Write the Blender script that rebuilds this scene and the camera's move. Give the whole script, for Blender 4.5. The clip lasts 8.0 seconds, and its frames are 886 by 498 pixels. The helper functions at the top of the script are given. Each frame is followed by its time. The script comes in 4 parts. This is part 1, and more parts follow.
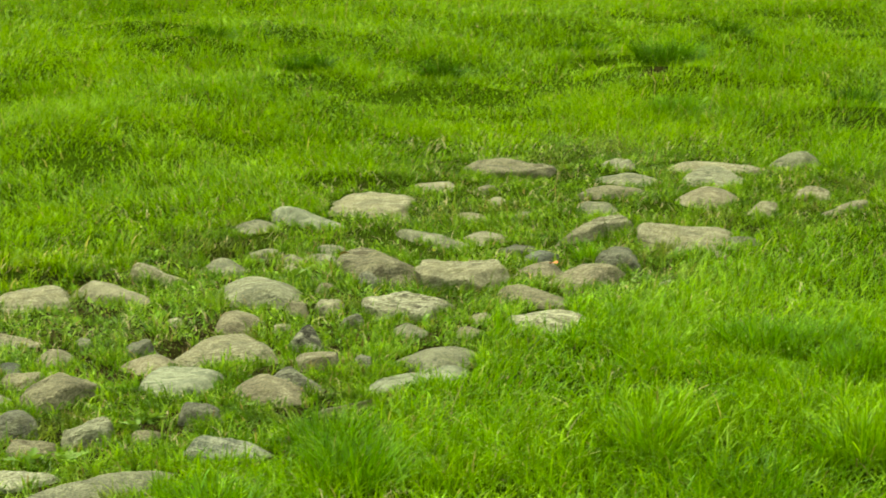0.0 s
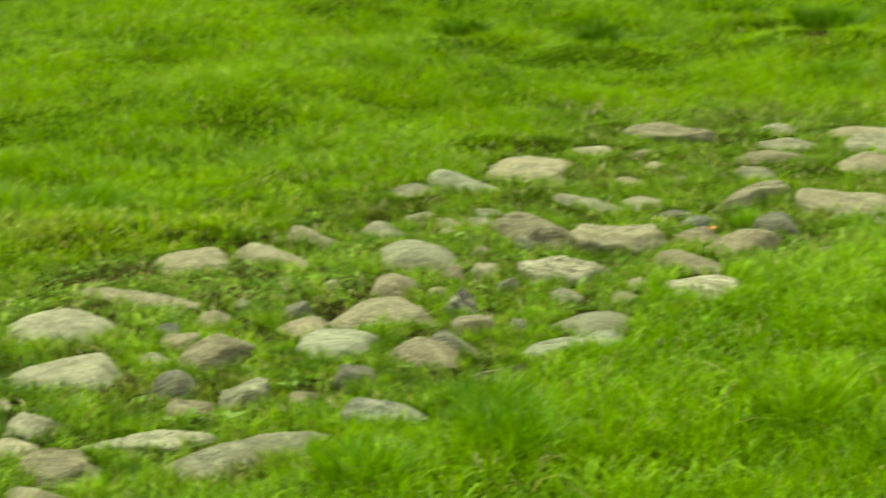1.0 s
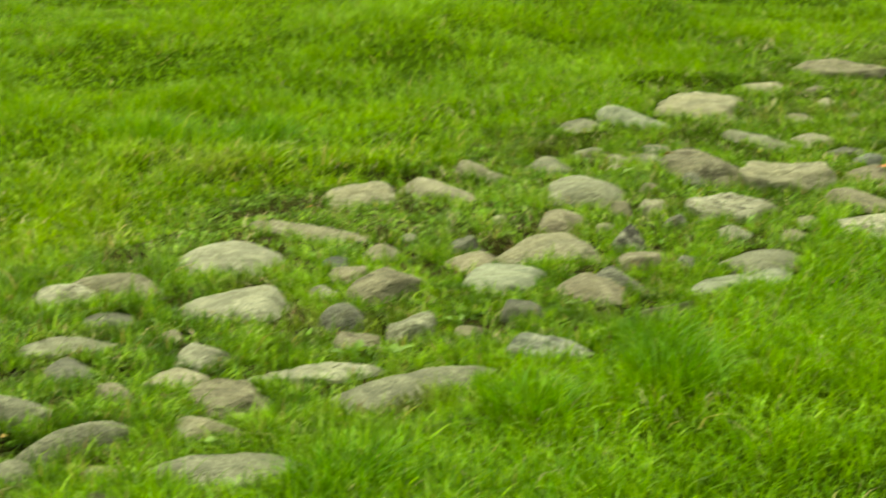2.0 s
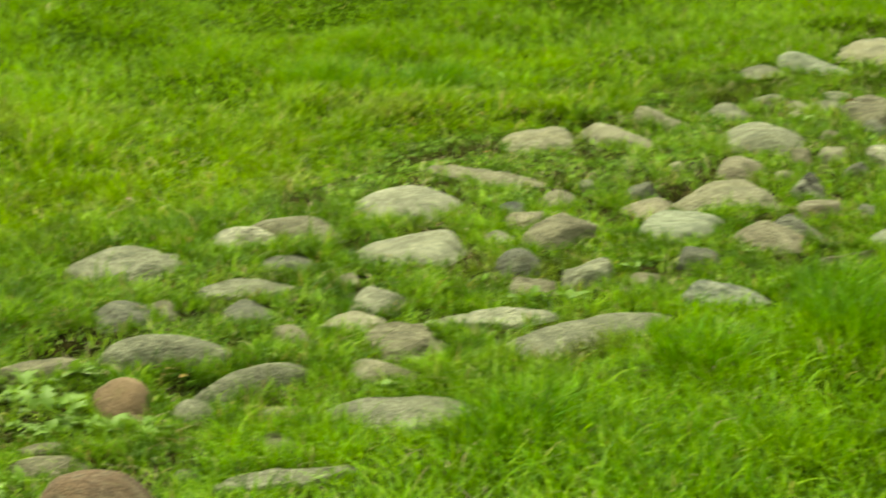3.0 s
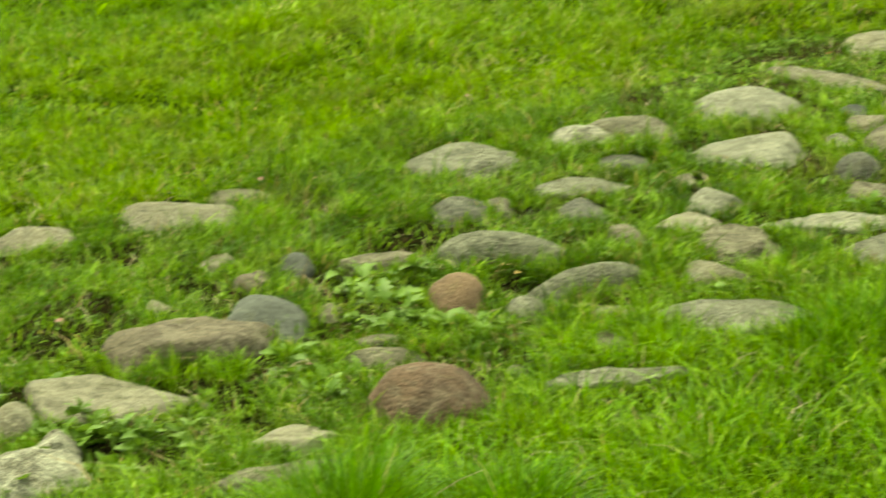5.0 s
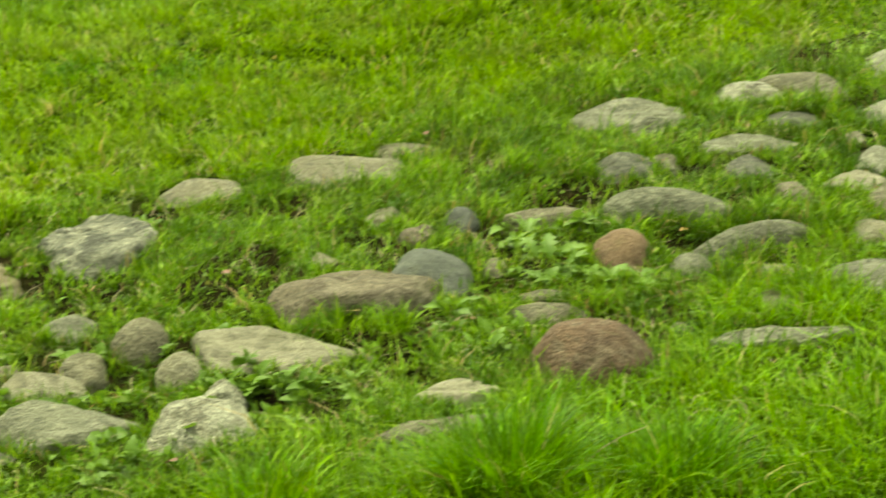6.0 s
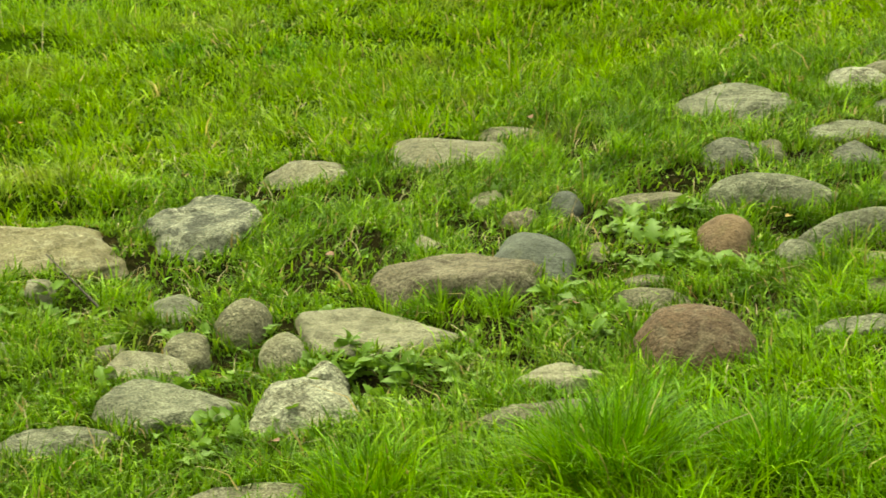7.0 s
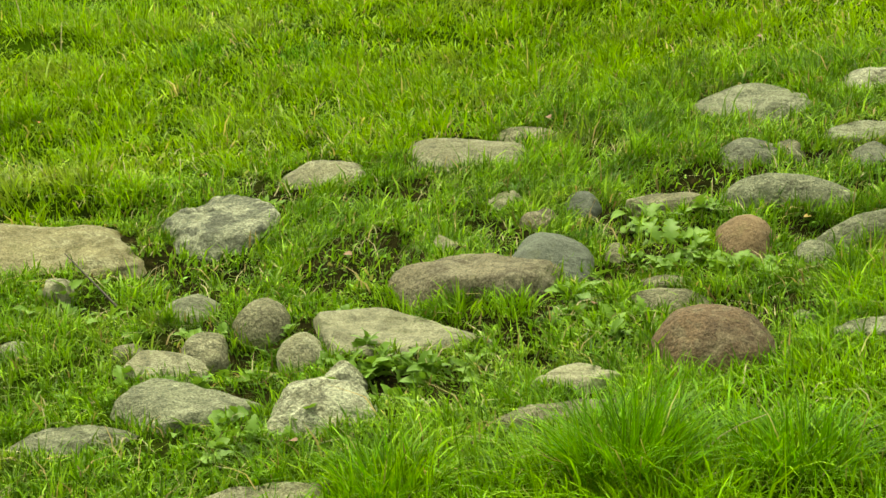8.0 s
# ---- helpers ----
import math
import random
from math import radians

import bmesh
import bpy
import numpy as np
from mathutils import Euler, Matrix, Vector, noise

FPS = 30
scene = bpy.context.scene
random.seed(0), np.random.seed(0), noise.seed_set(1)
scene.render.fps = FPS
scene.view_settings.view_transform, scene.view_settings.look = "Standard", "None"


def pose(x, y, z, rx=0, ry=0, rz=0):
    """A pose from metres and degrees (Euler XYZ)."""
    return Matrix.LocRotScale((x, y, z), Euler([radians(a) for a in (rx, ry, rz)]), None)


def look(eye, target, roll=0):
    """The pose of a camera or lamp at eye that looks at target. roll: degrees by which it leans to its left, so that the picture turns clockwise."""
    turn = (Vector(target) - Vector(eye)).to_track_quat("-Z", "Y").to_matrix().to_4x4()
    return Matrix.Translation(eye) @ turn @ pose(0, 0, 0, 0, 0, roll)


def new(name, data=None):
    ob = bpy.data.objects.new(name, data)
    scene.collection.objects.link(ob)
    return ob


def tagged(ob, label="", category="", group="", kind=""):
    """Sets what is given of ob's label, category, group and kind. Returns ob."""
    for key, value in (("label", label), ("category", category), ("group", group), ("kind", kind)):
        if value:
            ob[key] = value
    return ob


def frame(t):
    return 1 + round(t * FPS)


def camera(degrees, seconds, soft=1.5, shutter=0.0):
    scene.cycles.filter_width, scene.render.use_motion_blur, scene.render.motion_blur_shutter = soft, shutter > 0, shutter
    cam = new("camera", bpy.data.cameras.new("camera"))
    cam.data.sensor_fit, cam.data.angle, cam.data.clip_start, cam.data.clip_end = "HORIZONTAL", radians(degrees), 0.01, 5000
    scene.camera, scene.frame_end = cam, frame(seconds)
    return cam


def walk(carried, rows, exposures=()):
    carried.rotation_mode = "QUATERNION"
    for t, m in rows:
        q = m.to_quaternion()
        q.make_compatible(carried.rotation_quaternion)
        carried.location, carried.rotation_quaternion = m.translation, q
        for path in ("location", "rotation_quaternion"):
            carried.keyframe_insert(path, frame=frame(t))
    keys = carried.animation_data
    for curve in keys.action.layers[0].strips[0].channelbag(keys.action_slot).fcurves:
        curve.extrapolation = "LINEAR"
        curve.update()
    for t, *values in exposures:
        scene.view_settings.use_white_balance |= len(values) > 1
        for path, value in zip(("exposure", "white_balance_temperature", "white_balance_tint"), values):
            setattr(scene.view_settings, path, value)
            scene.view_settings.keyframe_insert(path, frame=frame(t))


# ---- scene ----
# A tripod pan over an old cobbled path on a grassy slope: the eye stays put and the head turns.
SLOPE, EYE = math.tan(radians(10.0)), 1.675
cam = camera(22.72, 8.0, soft=1.45, shutter=0.85)
ROWS = [
    (0.0, -0.036, -2.749, 0.243),
    (0.1, 0.171, -2.805, 0.24),
    (0.2, 0.555, -2.91, 0.235),
    (0.5, 1.634, -3.174, 0.219),
    (1.0, 4.021, -3.676, 0.091),
    (1.5, 6.489, -4.329, -0.089),
    (1.7, 7.225, -4.759, -0.103),
    (3.0, 12.977, -6.787, -0.194),
    (3.5, 15.47, -7.391, -0.245),
    (4.0, 17.773, -7.999, -0.246),
    (4.5, 19.719, -8.682, -0.262),
    (5.0, 21.748, -9.438, -0.237),
    (5.2, 22.692, -9.65, -0.222),
    (6.3, 27.136, -10.894, -0.11),
    (6.5, 27.759, -10.97, -0.15),
    (7.0, 28.816, -11.051, -0.158),
    (7.5, 29.19, -11.055, -0.17),
    (8.0, 29.292, -11.052, -0.16),
]
walk(cam, [(t, pose(0, 0, EYE, 90 + pitch, 0, yaw) @ pose(0, 0, 0, 0, 0, -roll)) for t, yaw, pitch, roll in ROWS],
     exposures=[(0.0, 1.58, 8200, -12), (8.0, 1.58, 8200, -12)])

# ---- light: a bright overcast sky ----
world = bpy.data.worlds.new("overcast_sky")
scene.world = world
world.use_nodes = True
wn = world.node_tree
wn.nodes.clear()
sky = wn.nodes.new("ShaderNodeTexSky")
sky.sky_type, sky.sun_disc = "NISHITA", False
sky.sun_elevation, sky.sun_rotation = radians(70), radians(-58)
sky.dust_density, sky.air_density = 4.0, 1.0
grey = wn.nodes.new("ShaderNodeHueSaturation")
grey.inputs["Saturation"].default_value = 0.25
back = wn.nodes.new("ShaderNodeBackground")
back.inputs["Strength"].default_value = 0.132
wout = wn.nodes.new("ShaderNodeOutputWorld")
wn.links.new(sky.outputs[0], grey.inputs["Color"])
wn.links.new(grey.outputs[0], back.inputs["Color"])
wn.links.new(back.outputs[0], wout.inputs["Surface"])

sun = new("sun", bpy.data.lights.new("sun", "SUN"))
sun.data.energy, sun.data.angle, sun.data.color = 1.1, radians(35), (1.0, 0.96, 0.88)
sun.matrix_world = look((-4.0, 2.5, 13.0), (0, 0, 0))


# ---- materials ----
def nodes_of(name):
    m = bpy.data.materials.new(name)
    m.use_nodes = True
    m.node_tree.nodes.clear()
    return m, m.node_tree


def add(nt, kind, **values):
    n = nt.nodes.new(kind)
    for k, v in values.items():
        n.inputs[k.replace("_", " ")].default_value = v
    return n


def mix(nt, fac, a, b, blend="MIX"):
    n = nt.nodes.new("ShaderNodeMix")
    n.data_type, n.blend_type = "RGBA", blend
    for sock, v in ((n.inputs[0], fac), (n.inputs[6], a), (n.inputs[7], b)):
        if isinstance(v, bpy.types.NodeSocket):
            nt.links.new(v, sock)
        elif isinstance(v, (int, float)):
            sock.default_value = v
        else:
            sock.default_value = (*v, 1)
    return n.outputs[2]


def ramp(nt, src, lo, hi, a=0.0, b=1.0):
    n = nt.nodes.new("ShaderNodeMapRange")
    n.inputs[1].default_value, n.inputs[2].default_value = lo, hi
    n.inputs[3].default_value, n.inputs[4].default_value = a, b
    nt.links.new(src, n.inputs[0])
    return n.outputs[0]


def noise_of(nt, vec, scale, detail=4.0, rough=0.55, dist=0.0):
    n = nt.nodes.new("ShaderNodeTexNoise")
    n.inputs["Scale"].default_value, n.inputs["Detail"].default_value = scale, detail
    n.inputs["Roughness"].default_value, n.inputs["Distortion"].default_value = rough, dist
    nt.links.new(vec, n.inputs["Vector"])
    return n.outputs["Fac"]


def blade_material(name, deep, bright, pale, dry, dry_share, patch=1.3, through_share=0.34, gloss=0.13, clumps=0.5, withered=0.0):
    """Living grass or leaf: two greens by patch, a paler one by blade, a few straw-coloured blades, light shining through."""
    m, nt = nodes_of(name)
    geo = nt.nodes.new("ShaderNodeNewGeometry")
    pos, rnd = geo.outputs["Position"], geo.outputs["Random Per Island"]
    big = noise_of(nt, pos, patch, 3.0)
    col = mix(nt, ramp(nt, big, 0.35, 0.65), deep, bright)
    col = mix(nt, ramp(nt, rnd, 0.25, 0.95, 0.0, 0.85), col, pale)
    fine = noise_of(nt, pos, 9.0, 2.0)
    col = mix(nt, ramp(nt, fine, 0.48, 0.66, 0.0, clumps), col, tuple(0.8 * q for q in deep))
    old = noise_of(nt, pos, 3.2, 4.0, 0.6)
    col = mix(nt, ramp(nt, old, 0.54, 0.70, 0.0, withered), col, tuple(0.62 * q for q in dry))
    hue = nt.nodes.new("ShaderNodeMath")
    hue.operation = "GREATER_THAN"
    nt.links.new(rnd, hue.inputs[0])
    hue.inputs[1].default_value = 1.0 - dry_share
    col = mix(nt, hue.outputs[0], col, dry)
    shade = nt.nodes.new("ShaderNodeTexWhiteNoise")
    shade.noise_dimensions = "1D"
    nt.links.new(rnd, shade.inputs["W"])
    lit = nt.nodes.new("ShaderNodeVectorMath")
    lit.operation = "SCALE"
    nt.links.new(col, lit.inputs[0])
    nt.links.new(ramp(nt, shade.outputs["Value"], 0.0, 1.0, 0.55, 1.75), lit.inputs["Scale"])
    col = lit.outputs[0]
    bsdf = add(nt, "ShaderNodeBsdfPrincipled", Roughness=0.45)
    bsdf.inputs["Specular IOR Level"].default_value = gloss
    nt.links.new(col, bsdf.inputs["Base Color"])
    tr = nt.nodes.new("ShaderNodeBsdfTranslucent")
    nt.links.new(mix(nt, 0.55, col, (1.0, 0.95, 0.25), "MULTIPLY"), tr.inputs["Color"])
    ms = nt.nodes.new("ShaderNodeMixShader")
    ms.inputs[0].default_value = through_share
    out = nt.nodes.new("ShaderNodeOutputMaterial")
    nt.links.new(bsdf.outputs[0], ms.inputs[1])
    nt.links.new(tr.outputs[0], ms.inputs[2])
    nt.links.new(ms.outputs[0], out.inputs["Surface"])
    return m


def stone_material(name, base, second, blotch, speck, grain=90.0, blotch_share=0.5, rough=0.9, relief=1.2, speck_share=0.6, bands=0.0):
    """Weathered field stone: clouded base colour, lichen blotches, mineral specks and fine relief, shifted at random from stone to stone."""
    base, second, blotch, speck = [(0.885 * r, 0.93 * g, 0.79 * b) for r, g, b in (base, second, blotch, speck)]
    second = tuple(0.82 * q for q in second)
    m, nt = nodes_of(name)
    tc = nt.nodes.new("ShaderNodeTexCoord")
    info = nt.nodes.new("ShaderNodeObjectInfo")
    shift = nt.nodes.new("ShaderNodeVectorMath")
    shift.operation = "ADD"
    scale = nt.nodes.new("ShaderNodeMath")
    scale.operation = "MULTIPLY"
    scale.inputs[1].default_value = 37.0
    nt.links.new(info.outputs["Random"], scale.inputs[0])
    nt.links.new(tc.outputs["Object"], shift.inputs[0])
    nt.links.new(scale.outputs[0], shift.inputs[1])
    v = shift.outputs[0]
    cloud = noise_of(nt, v, 9.0, 5.0, 0.6, 0.4)
    col = mix(nt, ramp(nt, cloud, 0.40, 0.60), base, second)
    if bands:
        wave = nt.nodes.new("ShaderNodeTexWave")
        wave.bands_direction = "Z"
        wave.inputs["Scale"].default_value, wave.inputs["Distortion"].default_value = 14.0, 7.0
        wave.inputs["Detail"].default_value = 3.0
        nt.links.new(v, wave.inputs["Vector"])
        col = mix(nt, ramp(nt, wave.outputs["Fac"], 0.3, 0.9, 0.0, bands), col, speck)
    lich = noise_of(nt, v, 22.0, 6.0, 0.65, 0.8)
    col = mix(nt, ramp(nt, lich, 0.62 - 0.18 * blotch_share, 0.70 - 0.1 * blotch_share, 0.0, 0.85), col, blotch)
    pit = noise_of(nt, v, 55.0, 4.0, 0.75, 0.3)
    col = mix(nt, ramp(nt, pit, 0.56, 0.70, 0.0, 0.55), col, second)
    col = mix(nt, ramp(nt, pit, 0.42, 0.32, 0.0, 0.45), col, blotch)
    sp = noise_of(nt, v, grain, 3.0, 0.7)
    col = mix(nt, ramp(nt, sp, 0.52, 0.68, 0.0, speck_share), col, speck)
    patch = noise_of(nt, v, 9.0, 5.0, 0.62, 1.2)
    col = mix(nt, ramp(nt, patch, 0.52, 0.60, 0.0, 0.5), col, tuple(1.10 * q for q in blotch))
    crust = noise_of(nt, v, 62.0, 5.0, 0.8, 0.6)
    col = mix(nt, ramp(nt, crust, 0.55, 0.63, 0.0, 0.6), col, tuple(0.55 * q for q in second))
    vein = noise_of(nt, v, 5.0, 2.0, 0.5, 1.2)
    line = nt.nodes.new("ShaderNodeMath")
    line.operation = "COMPARE"
    line.inputs[1].default_value, line.inputs[2].default_value = 0.5, 0.006
    nt.links.new(vein, line.inputs[0])
    col = mix(nt, ramp(nt, line.outputs[0], 0.0, 1.0, 0.0, 0.3), col, tuple(0.45 * q for q in second))
    moss = noise_of(nt, v, 14.0, 6.0, 0.7, 1.0)
    col = mix(nt, ramp(nt, moss, 0.55, 0.75, 0.0, 0.45), col, (0.12, 0.125, 0.045))
    mineral = noise_of(nt, v, 210.0, 2.0, 0.6)
    tint = nt.nodes.new("ShaderNodeMath")
    tint.operation = "MULTIPLY"
    nt.links.new(ramp(nt, info.outputs["Random"], 0.0, 1.0, 0.88, 1.12), tint.inputs[0])
    nt.links.new(ramp(nt, mineral, 0.34, 0.66, 1 - 0.32 * relief / 1.2, 1 + 0.30 * relief / 1.2), tint.inputs[1])
    tint = tint.outputs[0]
    br = nt.nodes.new("ShaderNodeVectorMath")
    br.operation = "SCALE"
    nt.links.new(col, br.inputs[0])
    nt.links.new(tint, br.inputs["Scale"])
    bsdf = add(nt, "ShaderNodeBsdfPrincipled", Roughness=rough)
    bsdf.inputs["Specular IOR Level"].default_value = 0.15
    nt.links.new(br.outputs[0], bsdf.inputs["Base Color"])
    rel = nt.nodes.new("ShaderNodeMath")
    rel.operation = "ADD"
    nt.links.new(noise_of(nt, v, 45.0, 6.0, 0.7), rel.inputs[0])
    nt.links.new(sp, rel.inputs[1])
    bump = add(nt, "ShaderNodeBump", Strength=relief, Distance=0.010)
    nt.links.new(rel.outputs[0], bump.inputs["Height"])
    nt.links.new(bump.outputs[0], bsdf.inputs["Normal"])
    out = nt.nodes.new("ShaderNodeOutputMaterial")
    nt.links.new(bsdf.outputs[0], out.inputs["Surface"])
    return m


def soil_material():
    """Dark earth on the path and in bare spots; elsewhere turf, its colour darkened for shade under the long grass (by
    the mesh's own values).
    """
    m, nt = nodes_of("soil_and_moss")
    geo = nt.nodes.new("ShaderNodeNewGeometry")
    pos = geo.outputs["Position"]
    at = nt.nodes.new("ShaderNodeAttribute")
    at.attribute_name = "bare"
    earth = mix(nt, ramp(nt, noise_of(nt, pos, 9.0, 5.0), 0.35, 0.65), (0.010, 0.008, 0.004), (0.026, 0.019, 0.009))
    earth = mix(nt, ramp(nt, noise_of(nt, pos, 30.0, 6.0, 0.7), 0.5, 0.68), earth, (0.060, 0.042, 0.018))
    # the same ground as lawn below, darkened to carry the shade between blades
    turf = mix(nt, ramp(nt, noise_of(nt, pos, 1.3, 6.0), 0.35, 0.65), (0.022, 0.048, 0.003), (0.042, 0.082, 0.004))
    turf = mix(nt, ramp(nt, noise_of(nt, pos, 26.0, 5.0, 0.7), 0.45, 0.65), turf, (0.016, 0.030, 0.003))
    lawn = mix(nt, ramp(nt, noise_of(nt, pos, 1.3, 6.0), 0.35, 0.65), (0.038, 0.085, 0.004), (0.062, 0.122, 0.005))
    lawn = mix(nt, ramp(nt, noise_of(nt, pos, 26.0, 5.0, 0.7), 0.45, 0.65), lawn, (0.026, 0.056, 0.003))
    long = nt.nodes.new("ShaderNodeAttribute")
    long.attribute_name = "grass_shade"
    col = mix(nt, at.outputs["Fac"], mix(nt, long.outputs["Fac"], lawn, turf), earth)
    bsdf = add(nt, "ShaderNodeBsdfPrincipled", Roughness=1.0)
    bsdf.inputs["Specular IOR Level"].default_value = 0.0
    nt.links.new(col, bsdf.inputs["Base Color"])
    bump = add(nt, "ShaderNodeBump", Strength=0.9, Distance=0.03)
    nt.links.new(noise_of(nt, pos, 40.0, 6.0, 0.7), bump.inputs["Height"])
    nt.links.new(bump.outputs[0], bsdf.inputs["Normal"])
    out = nt.nodes.new("ShaderNodeOutputMaterial")
    nt.links.new(bsdf.outputs[0], out.inputs["Surface"])
    return m


def plain_material(name, a, b, scale=30.0, rough=0.7):
    m, nt = nodes_of(name)
    tc = nt.nodes.new("ShaderNodeTexCoord")
    col = mix(nt, ramp(nt, noise_of(nt, tc.outputs["Object"], scale, 5.0), 0.35, 0.65), a, b)
    bsdf = add(nt, "ShaderNodeBsdfPrincipled", Roughness=rough)
    nt.links.new(col, bsdf.inputs["Base Color"])
    out = nt.nodes.new("ShaderNodeOutputMaterial")
    nt.links.new(bsdf.outputs[0], out.inputs["Surface"])
    return m


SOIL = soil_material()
TURF = blade_material("turf_blades", (0.090, 0.200, 0.003), (0.172, 0.312, 0.004), (0.215, 0.365, 0.010), (0.32, 0.27, 0.10), 0.03)
LUSH = blade_material("lush_blades", (0.078, 0.196, 0.003), (0.146, 0.294, 0.005), (0.236, 0.384, 0.013), (0.34, 0.30, 0.11), 0.012)
PALE = blade_material("hill_blades", (0.094, 0.198, 0.004), (0.184, 0.315, 0.006), (0.270, 0.400, 0.018), (0.38, 0.31, 0.12), 0.04, withered=0.4)
SHORT = blade_material("path_blades", (0.056, 0.134, 0.006), (0.132, 0.255, 0.009), (0.268, 0.420, 0.030), (0.28, 0.21, 0.09), 0.04, 3.0, 0.30, 0.15, 0.8, 0.38)
TUFT = blade_material("tuft_blades", (0.052, 0.145, 0.003), (0.092, 0.222, 0.004), (0.165, 0.315, 0.012), (0.34, 0.30, 0.11), 0.015)
# darker blades that carry the shade of the hillside clumps in their colour
SHADED_TUFT = blade_material("shaded_tuft_blades", (0.021, 0.068, 0.002), (0.037, 0.101, 0.003), (0.070, 0.165, 0.006), (0.20, 0.18, 0.07), 0.01, gloss=0.06)
WEED = blade_material("weed_leaf", (0.115, 0.240, 0.024), (0.190, 0.345, 0.038), (0.262, 0.420, 0.060), (0.30, 0.30, 0.06), 0.04, 11.0, 0.32, 0.20)
STONE = {
    "g": stone_material("grey_stone", (0.236, 0.232, 0.170), (0.174, 0.170, 0.125), (0.325, 0.318, 0.24), (0.09, 0.085, 0.06)),
    "h": stone_material("pale_grey_stone", (0.285, 0.276, 0.212), (0.222, 0.214, 0.162), (0.370, 0.360, 0.280), (0.15, 0.142, 0.105), relief=1.0, speck_share=0.45),
    "w": stone_material("pale_beige_stone", (0.292, 0.264, 0.186), (0.215, 0.196, 0.140), (0.355, 0.332, 0.25), (0.15, 0.13, 0.085)),
    "t": stone_material("tan_brown_stone", (0.235, 0.211, 0.148), (0.17, 0.150, 0.106), (0.31, 0.284, 0.205), (0.085, 0.072, 0.05)),
    "d": stone_material("dark_grey_stone", (0.175, 0.170, 0.138), (0.120, 0.118, 0.098), (0.25, 0.245, 0.19), (0.055, 0.055, 0.045), blotch_share=0.45),
    "r": stone_material("red_brown_stone", (0.190, 0.122, 0.084), (0.145, 0.096, 0.069), (0.225, 0.172, 0.125), (0.075, 0.055, 0.04), grain=70.0, blotch_share=0.5),
    "b": stone_material("pale_slate_stone", (0.24, 0.25, 0.19), (0.175, 0.185, 0.14), (0.31, 0.32, 0.25), (0.13, 0.135, 0.10), relief=0.6, bands=0.35),
    "y": stone_material("pinkish_tan_stone", (0.262, 0.230, 0.166), (0.205, 0.178, 0.128), (0.34, 0.308, 0.232), (0.13, 0.10, 0.062)),
    "m": stone_material("lichen_mottled_stone", (0.32, 0.30, 0.22), (0.15, 0.135, 0.095), (0.52, 0.50, 0.40), (0.07, 0.065, 0.05), blotch_share=0.9, speck_share=0.8),
    "x": stone_material("gritty_brown_stone", (0.196, 0.162, 0.118), (0.140, 0.116, 0.086), (0.250, 0.214, 0.162), (0.10, 0.083, 0.06), grain=60.0, relief=1.3, speck_share=0.8),
    "e": stone_material("warm_buff_stone", (0.325, 0.280, 0.178), (0.235, 0.196, 0.118), (0.365, 0.330, 0.235), (0.16, 0.125, 0.07), relief=1.0, speck_share=0.4, bands=0.3),
    "n": stone_material("dark_blue_grey_stone", (0.112, 0.117, 0.101), (0.085, 0.089, 0.078), (0.16, 0.163, 0.138), (0.06, 0.063, 0.056), blotch_share=0.3, rough=0.75, relief=0.6),
    "l": stone_material("cream_stone", (0.262, 0.240, 0.176), (0.212, 0.193, 0.140), (0.312, 0.288, 0.216), (0.17, 0.152, 0.105), relief=0.7, speck_share=0.35),
    "p": stone_material("pinkish_red_stone", (0.245, 0.158, 0.103), (0.202, 0.132, 0.087), (0.280, 0.200, 0.138), (0.16, 0.105, 0.07), blotch_share=0.35, relief=0.7, speck_share=0.4),
    "k": stone_material("black_stone_with_white_patch", (0.054, 0.051, 0.042), (0.036, 0.034, 0.028), (0.42, 0.41, 0.33), (0.11, 0.105, 0.085), blotch_share=0.8),
    "f": stone_material("craggy_grey_stone", (0.235, 0.23, 0.18), (0.11, 0.11, 0.09), (0.38, 0.365, 0.29), (0.06, 0.06, 0.05), grain=40.0, relief=1.6, bands=0.5, speck_share=0.7),
    "c": stone_material("blue_grey_streaked_stone", (0.30, 0.31, 0.255), (0.15, 0.16, 0.14), (0.40, 0.40, 0.33), (0.09, 0.095, 0.085), bands=0.6),
}


# ---- the ground ----
def undulate(x, y):
    """Soft unevenness of the slope, in metres; none along the path itself."""
    s = np.sin
    w = 0.5 * s(1.7 * x + 0.9 * y + 1.0) + 0.4 * s(-1.1 * x + 2.3 * y + 2.0) + 0.3 * s(3.4 * x - 1.9 * y) + 0.2 * s(4.6 * x + 4.1 * y + 0.7)
    return 0.05 * w


PATH_AT, PATH_ALONG = np.array([-0.962, 5.920]), np.array([0.5639, 0.8259])
PATH_ACROSS = np.array([PATH_ALONG[1], -PATH_ALONG[0]])


def beside_path(x, y):
    """Metres off the path's middle line, to the valley side (plus) or the hill side (minus)."""
    return (x - PATH_AT[0]) * PATH_ACROSS[0] + (y - PATH_AT[1]) * PATH_ACROSS[1]


